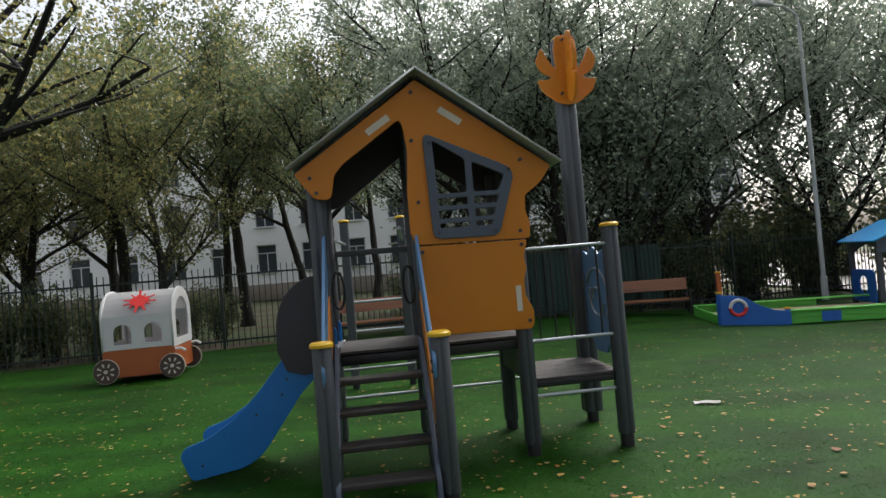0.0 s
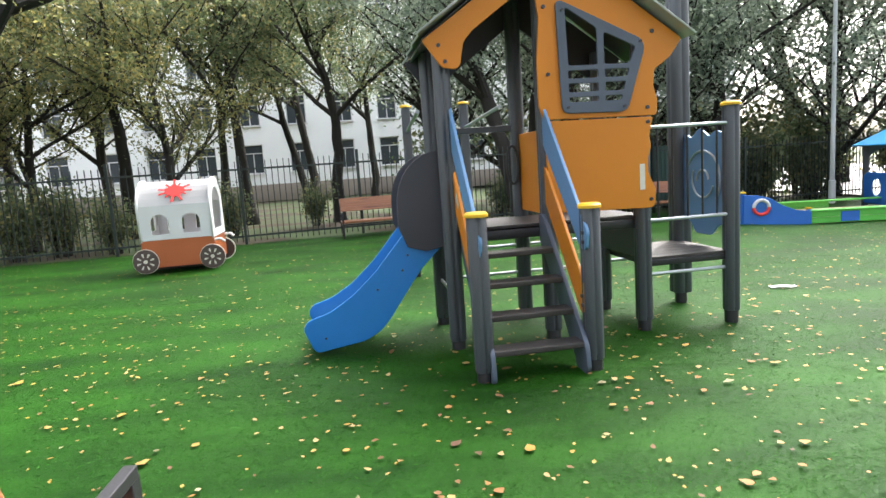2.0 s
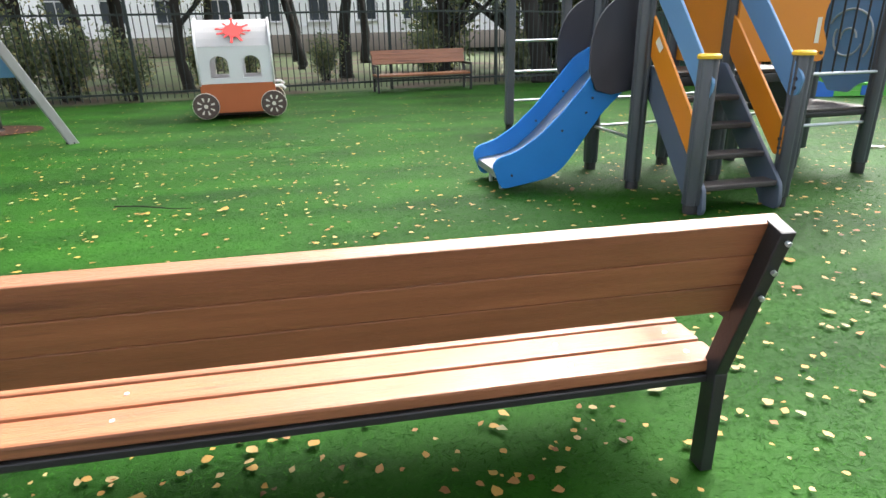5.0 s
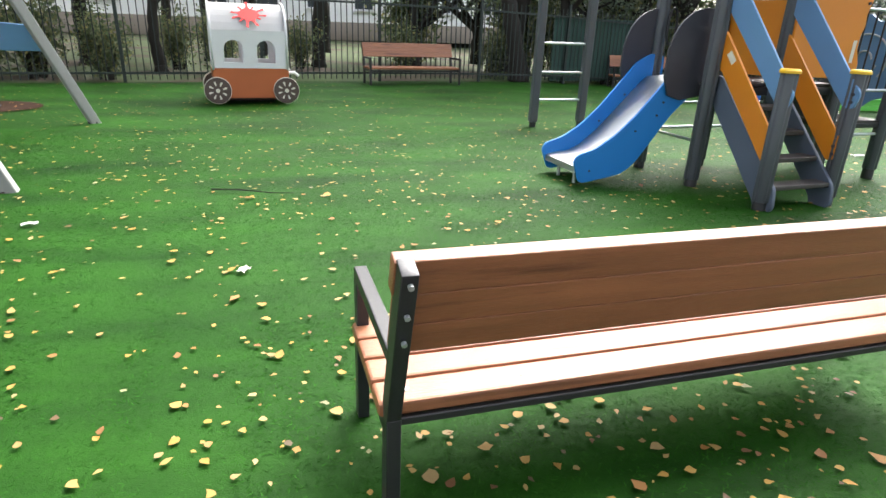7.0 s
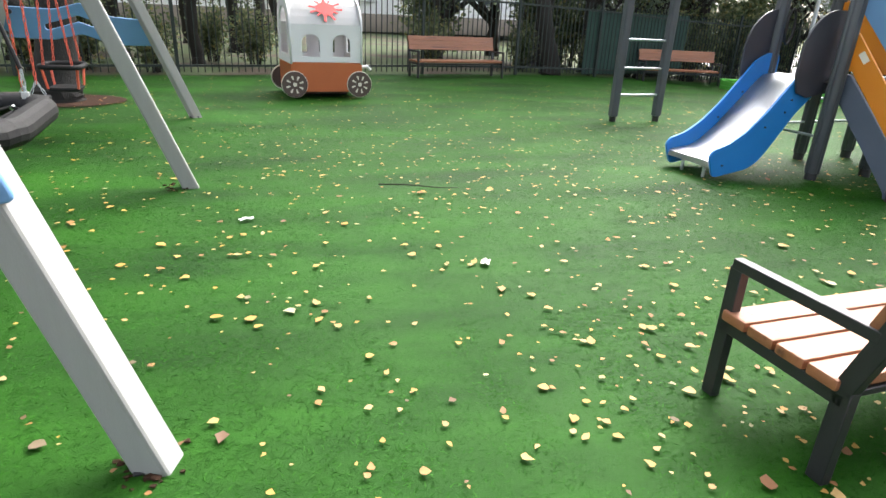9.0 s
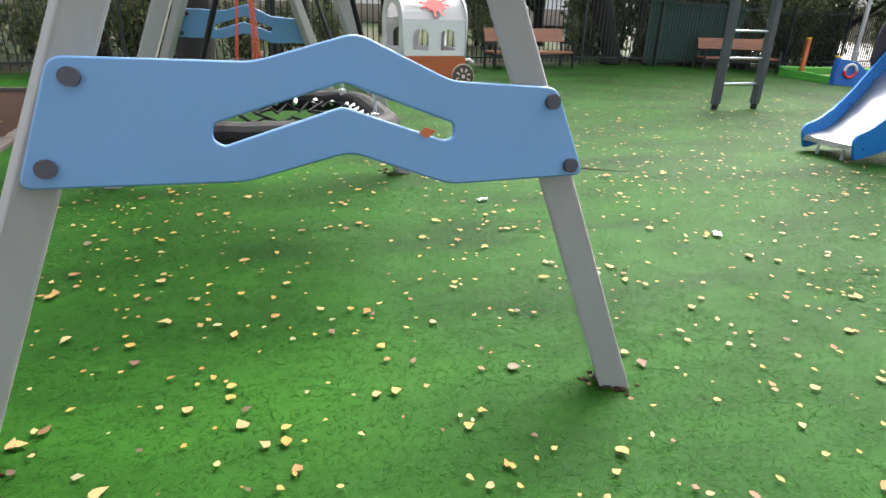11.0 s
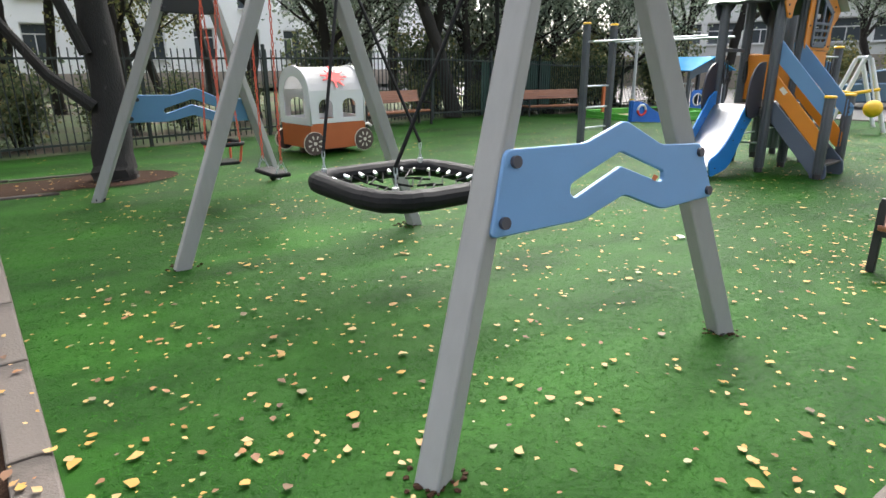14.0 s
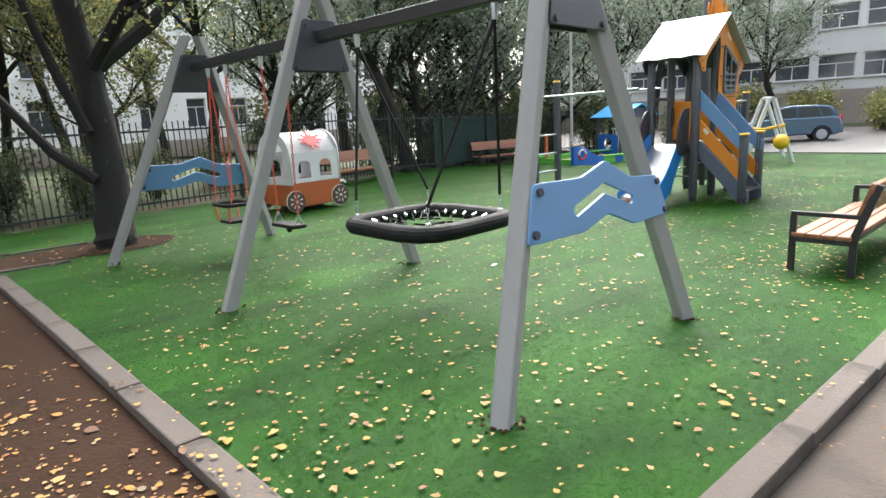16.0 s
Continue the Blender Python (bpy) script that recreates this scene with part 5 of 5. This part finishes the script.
lamp_post(pose(10.35, 15.3, lie(10.35, 15.3), 0, 0, 200))


# ---- fallen leaves and turf fibres ----
def fallen_leaves():
    nrg = np.random.default_rng(5)
    n = 6400
    x, y = nrg.uniform(-9.0, 9.2, n), 0.85 + 12.5 * nrg.beta(1.1, 1.7, n)
    dense = np.stack([x, y], 1)
    clumps = []
    for cx, cy, k, s in ((-3.6, 1.75, 110, 0.45), (-2.6, 1.6, 110, 0.6), (-1.5, 1.6, 70, 0.5), (-0.9, 2.4, 60, 0.7), (-4.3, 1.7, 25, 0.3), (-9.5, 2.2, 380, 0.30), (-9.7, 1.4, 200, 0.4), (-10.1, 2.8, 320, 0.45), (-10.6, 4.2, 240, 0.6), (-9.0, 2.0, 60, 0.3), (-9.9, 3.6, 160, 0.5), (-8.1, 2.6, 60, 0.5), (-8.4, 3.9, 60, 0.4), (-10.3, 6.0, 120, 0.9), (-7.0, 0.95, 60, 0.6), (-6.3, 0.4, 60, 0.7), (0.3, 4.4, 60, 0.9), (-8.3, 9.2, 60, 0.5), (-4.4, 5.2, 130, 1.2), (-1.3, 3.6, 80, 1.2)):
        clumps.append(nrg.normal(size=(k, 2)) * s + (cx, cy))
    xy = np.concatenate([dense] + clumps)
    away = ~((xy[:, 0] > -9.6) & (xy[:, 0] < -8.9) & (xy[:, 1] < 8) & (nrg.random(len(xy)) < 0.3))
    xy = xy[away]
    n = len(xy)
    z = np.where((xy[:, 1] < 0.8) | (xy[:, 0] < -9.05 - 0.062 * (xy[:, 1] - 0.8)), -0.028, 0.014)
    on_kerb = (np.abs(xy[:, 1] - 0.75) < 0.08) | (np.abs(xy[:, 0] + 9.07 + 0.061 * (xy[:, 1] - 0.83)) < 0.085) & (xy[:, 1] < 8.4)
    z = np.where(on_kerb, 0.038, z) + np.array([lie(a, b) for a, b in xy])
    size = np.clip(nrg.gamma(6, 0.0045, n), 0.013, 0.068)
    # each leaf: a curled six-sided blade with a pointed tip
    ang = nrg.uniform(0, 2 * math.pi, n)
    base = np.array([(-0.52, 0.0), (-0.40, 0.22), (-0.14, 0.37), (0.16, 0.27), (0.62, 0.0), (0.16, -0.27), (-0.14, -0.37), (-0.40, -0.22)])
    m = len(base)
    fold, tip, roll = nrg.uniform(-0.10, 0.24, n), nrg.uniform(-0.12, 0.18, n), nrg.uniform(-0.10, 0.10, n)
    stretch = nrg.uniform(0.95, 1.4, n)
    v = np.zeros((n, m + 1, 3))
    for k, (bx, by) in enumerate([*base, (0.0, 0.0)]):
        worn = nrg.uniform(0.72, 1.18, n)
        lx, ly = bx * size * worn, by * size * stretch * worn
        v[:, k, 0] = xy[:, 0] + lx * np.cos(ang) - ly * np.sin(ang)
        v[:, k, 1] = xy[:, 1] + lx * np.sin(ang) + ly * np.cos(ang)
        v[:, k, 2] = size * (fold * abs(by) + tip * bx + roll * by)
    v[:, :, 2] += (z - v[:, :, 2].min(axis=1))[:, None]
    tri = np.array([(m, k, (k + 1) % m) for k in range(m)]).reshape(-1)
    idx = (np.arange(n)[:, None] * (m + 1) + tri).reshape(-1)
    mesh = bpy.data.meshes.new("fallen_leaves")
    mesh.vertices.add((m + 1) * n)
    mesh.vertices.foreach_set("co", v.reshape(-1))
    mesh.loops.add(3 * m * n)
    mesh.loops.foreach_set("vertex_index", idx.astype(np.int32))
    mesh.polygons.add(m * n)
    mesh.polygons.foreach_set("loop_start", np.arange(m * n, dtype=np.int32) * 3)
    mesh.update(calc_edges=True)
    mesh.materials.append(FALLEN)
    return tagged(new("fallen_leaves", mesh), "scattered small yellow and brown autumn leaves on turf", "fallen leaves", kind="stuff")


fallen_leaves()


def turf_fibres():
    nrg = np.random.default_rng(8)
    bands = [(-9.0, 3.0, 0.82, 2.6, 5200), (-9.2, 4.0, 2.6, 4.5, 2200), (-9.3, 5.0, 4.5, 7.5, 800)]
    pts = np.concatenate([np.stack([nrg.uniform(x0, x1, int((x1 - x0) * (y1 - y0) * d)), nrg.uniform(y0, y1, int((x1 - x0) * (y1 - y0) * d))], 1) for x0, x1, y0, y1, d in bands])
    pts = pts[pts[:, 0] > -9.0 - 0.062 * (pts[:, 1] - 0.8)]
    n = len(pts)
    a, b = nrg.uniform(0, 2 * math.pi, n), nrg.uniform(0, 2 * math.pi, n)
    w = nrg.uniform(0.0015, 0.003, n) * (1 + 0.25 * (pts[:, 1] - 0.8))
    h, lean = nrg.uniform(0.003, 0.007, n), nrg.uniform(0.014, 0.032, n)
    v = np.zeros((n, 3, 3))
    v[:, 0, 0], v[:, 0, 1] = pts[:, 0] - w * np.cos(a), pts[:, 1] - w * np.sin(a)
    v[:, 1, 0], v[:, 1, 1] = pts[:, 0] + w * np.cos(a), pts[:, 1] + w * np.sin(a)
    v[:, 2, 0], v[:, 2, 1], v[:, 2, 2] = pts[:, 0] + lean * np.cos(b), pts[:, 1] + lean * np.sin(b), h
    down = np.cross(v[:, 1] - v[:, 0], v[:, 2] - v[:, 0])[:, 2] < 0
    v[down] = v[down][:, [1, 0, 2]]
    v[:, :, 2] += np.array([lie(a, b) for a, b in pts])[:, None]
    mesh = bpy.data.meshes.new("turf_fibres")
    mesh.vertices.add(3 * n)
    mesh.vertices.foreach_set("co", v.reshape(-1))
    mesh.loops.add(3 * n)
    mesh.loops.foreach_set("vertex_index", np.arange(3 * n, dtype=np.int32))
    mesh.polygons.add(n)
    mesh.polygons.foreach_set("loop_start", np.arange(n, dtype=np.int32) * 3)
    mesh.update(calc_edges=True)
    mesh.materials.append(BLADE)
    return tagged(new("turf_fibres", mesh), "short green plastic fibres of the artificial turf", "turf", kind="stuff")


turf_fibres()


# ---- litter ----
def scrap(x, y, w, d, turn, mat, label):
    z = lie(x, y) + 0.016
    bm = bmesh.new()
    grid = [[bm.verts.new((w * (i / 4 - 0.5), d * (j / 3 - 0.5), 0.012 * math.sin(2.1 * i + 1.3 * j) ** 2)) for i in range(5)] for j in range(4)]
    for a, b in zip(grid, grid[1:]):
        for k in range(4):
            bm.faces.new((a[k], a[k + 1], b[k + 1], b[k]))
    bmesh.ops.solidify(bm, geom=bm.faces[:], thickness=0.002)
    ob = part("paper_scrap", bm, mat)
    ob.matrix_world = pose(x, y, z, 0, 0, turn)
    return tagged(ob, label, "litter", "litter")


scrap(2.53, 5.67, 0.24, 0.09, -12, WHITE, "crumpled white paper scrap lying on turf")
scrap(-5.72, 4.05, 0.09, 0.035, 20, WHITE, "small white paper scrap lying on turf")
scrap(-4.45, 3.17, 0.075, 0.05, 60, CREAM, "small pale paper scrap lying on turf")
twig = part("twig", tube([(-4.75, 4.75, 0.022), (-4.55, 4.70, 0.026), (-4.3, 4.60, 0.02), (-4.15, 4.58, 0.02)], [0.006, 0.006, 0.004, 0.002], 6), BARK_DARK)
tagged(twig, "thin dark fallen twig on the turf", "twig")

def soil_crumbs(x, y, seed, label):
    """A low ring of loose earth round the foot of a leg."""
    rng, bm = random.Random(seed), bmesh.new()
    for k in range(26):
        a, d, q = rng.uniform(0, 6.28), rng.uniform(0.04, 0.12), rng.uniform(0.004, 0.013)
        made = bmesh.ops.create_icosphere(bm, subdivisions=1, radius=q, matrix=at(x + d * math.cos(a), y + d * math.sin(a), lie(x, y) + q * 0.35) @ Matrix.Diagonal((1.3, 1.0, 0.6, 1)))
        for v in made["verts"]:
            v.co += Vector((rng.uniform(-0.3, 0.3), rng.uniform(-0.3, 0.3), rng.uniform(-0.2, 0.2))) * q
    return tagged(part("soil_crumbs", bm, SOIL), label, "soil", kind="stuff")


for x, y, seed in ((-8.0, 1.76, 1), (-8.19, 4.76, 2), (-5.96, 1.9, 3), (-6.2, 4.88, 4)):
    soil_crumbs(x, y, seed, "loose brown earth round the foot of a swing leg")

stuck = part("stuck_leaf", panel([rounded([(-0.028, 0.0), (-0.008, 0.017), (0.026, 0.004), (-0.004, -0.016)], 0.006, 2)], 0.002, Matrix(), 0.0004), RUST)
stuck.matrix_world = SW @ at(0.262, 0.052, 0.94) @ pose(0, 0, 0, 82, 0, 0)
tagged(stuck, "small brown leaf stuck to the blue board", "leaf")
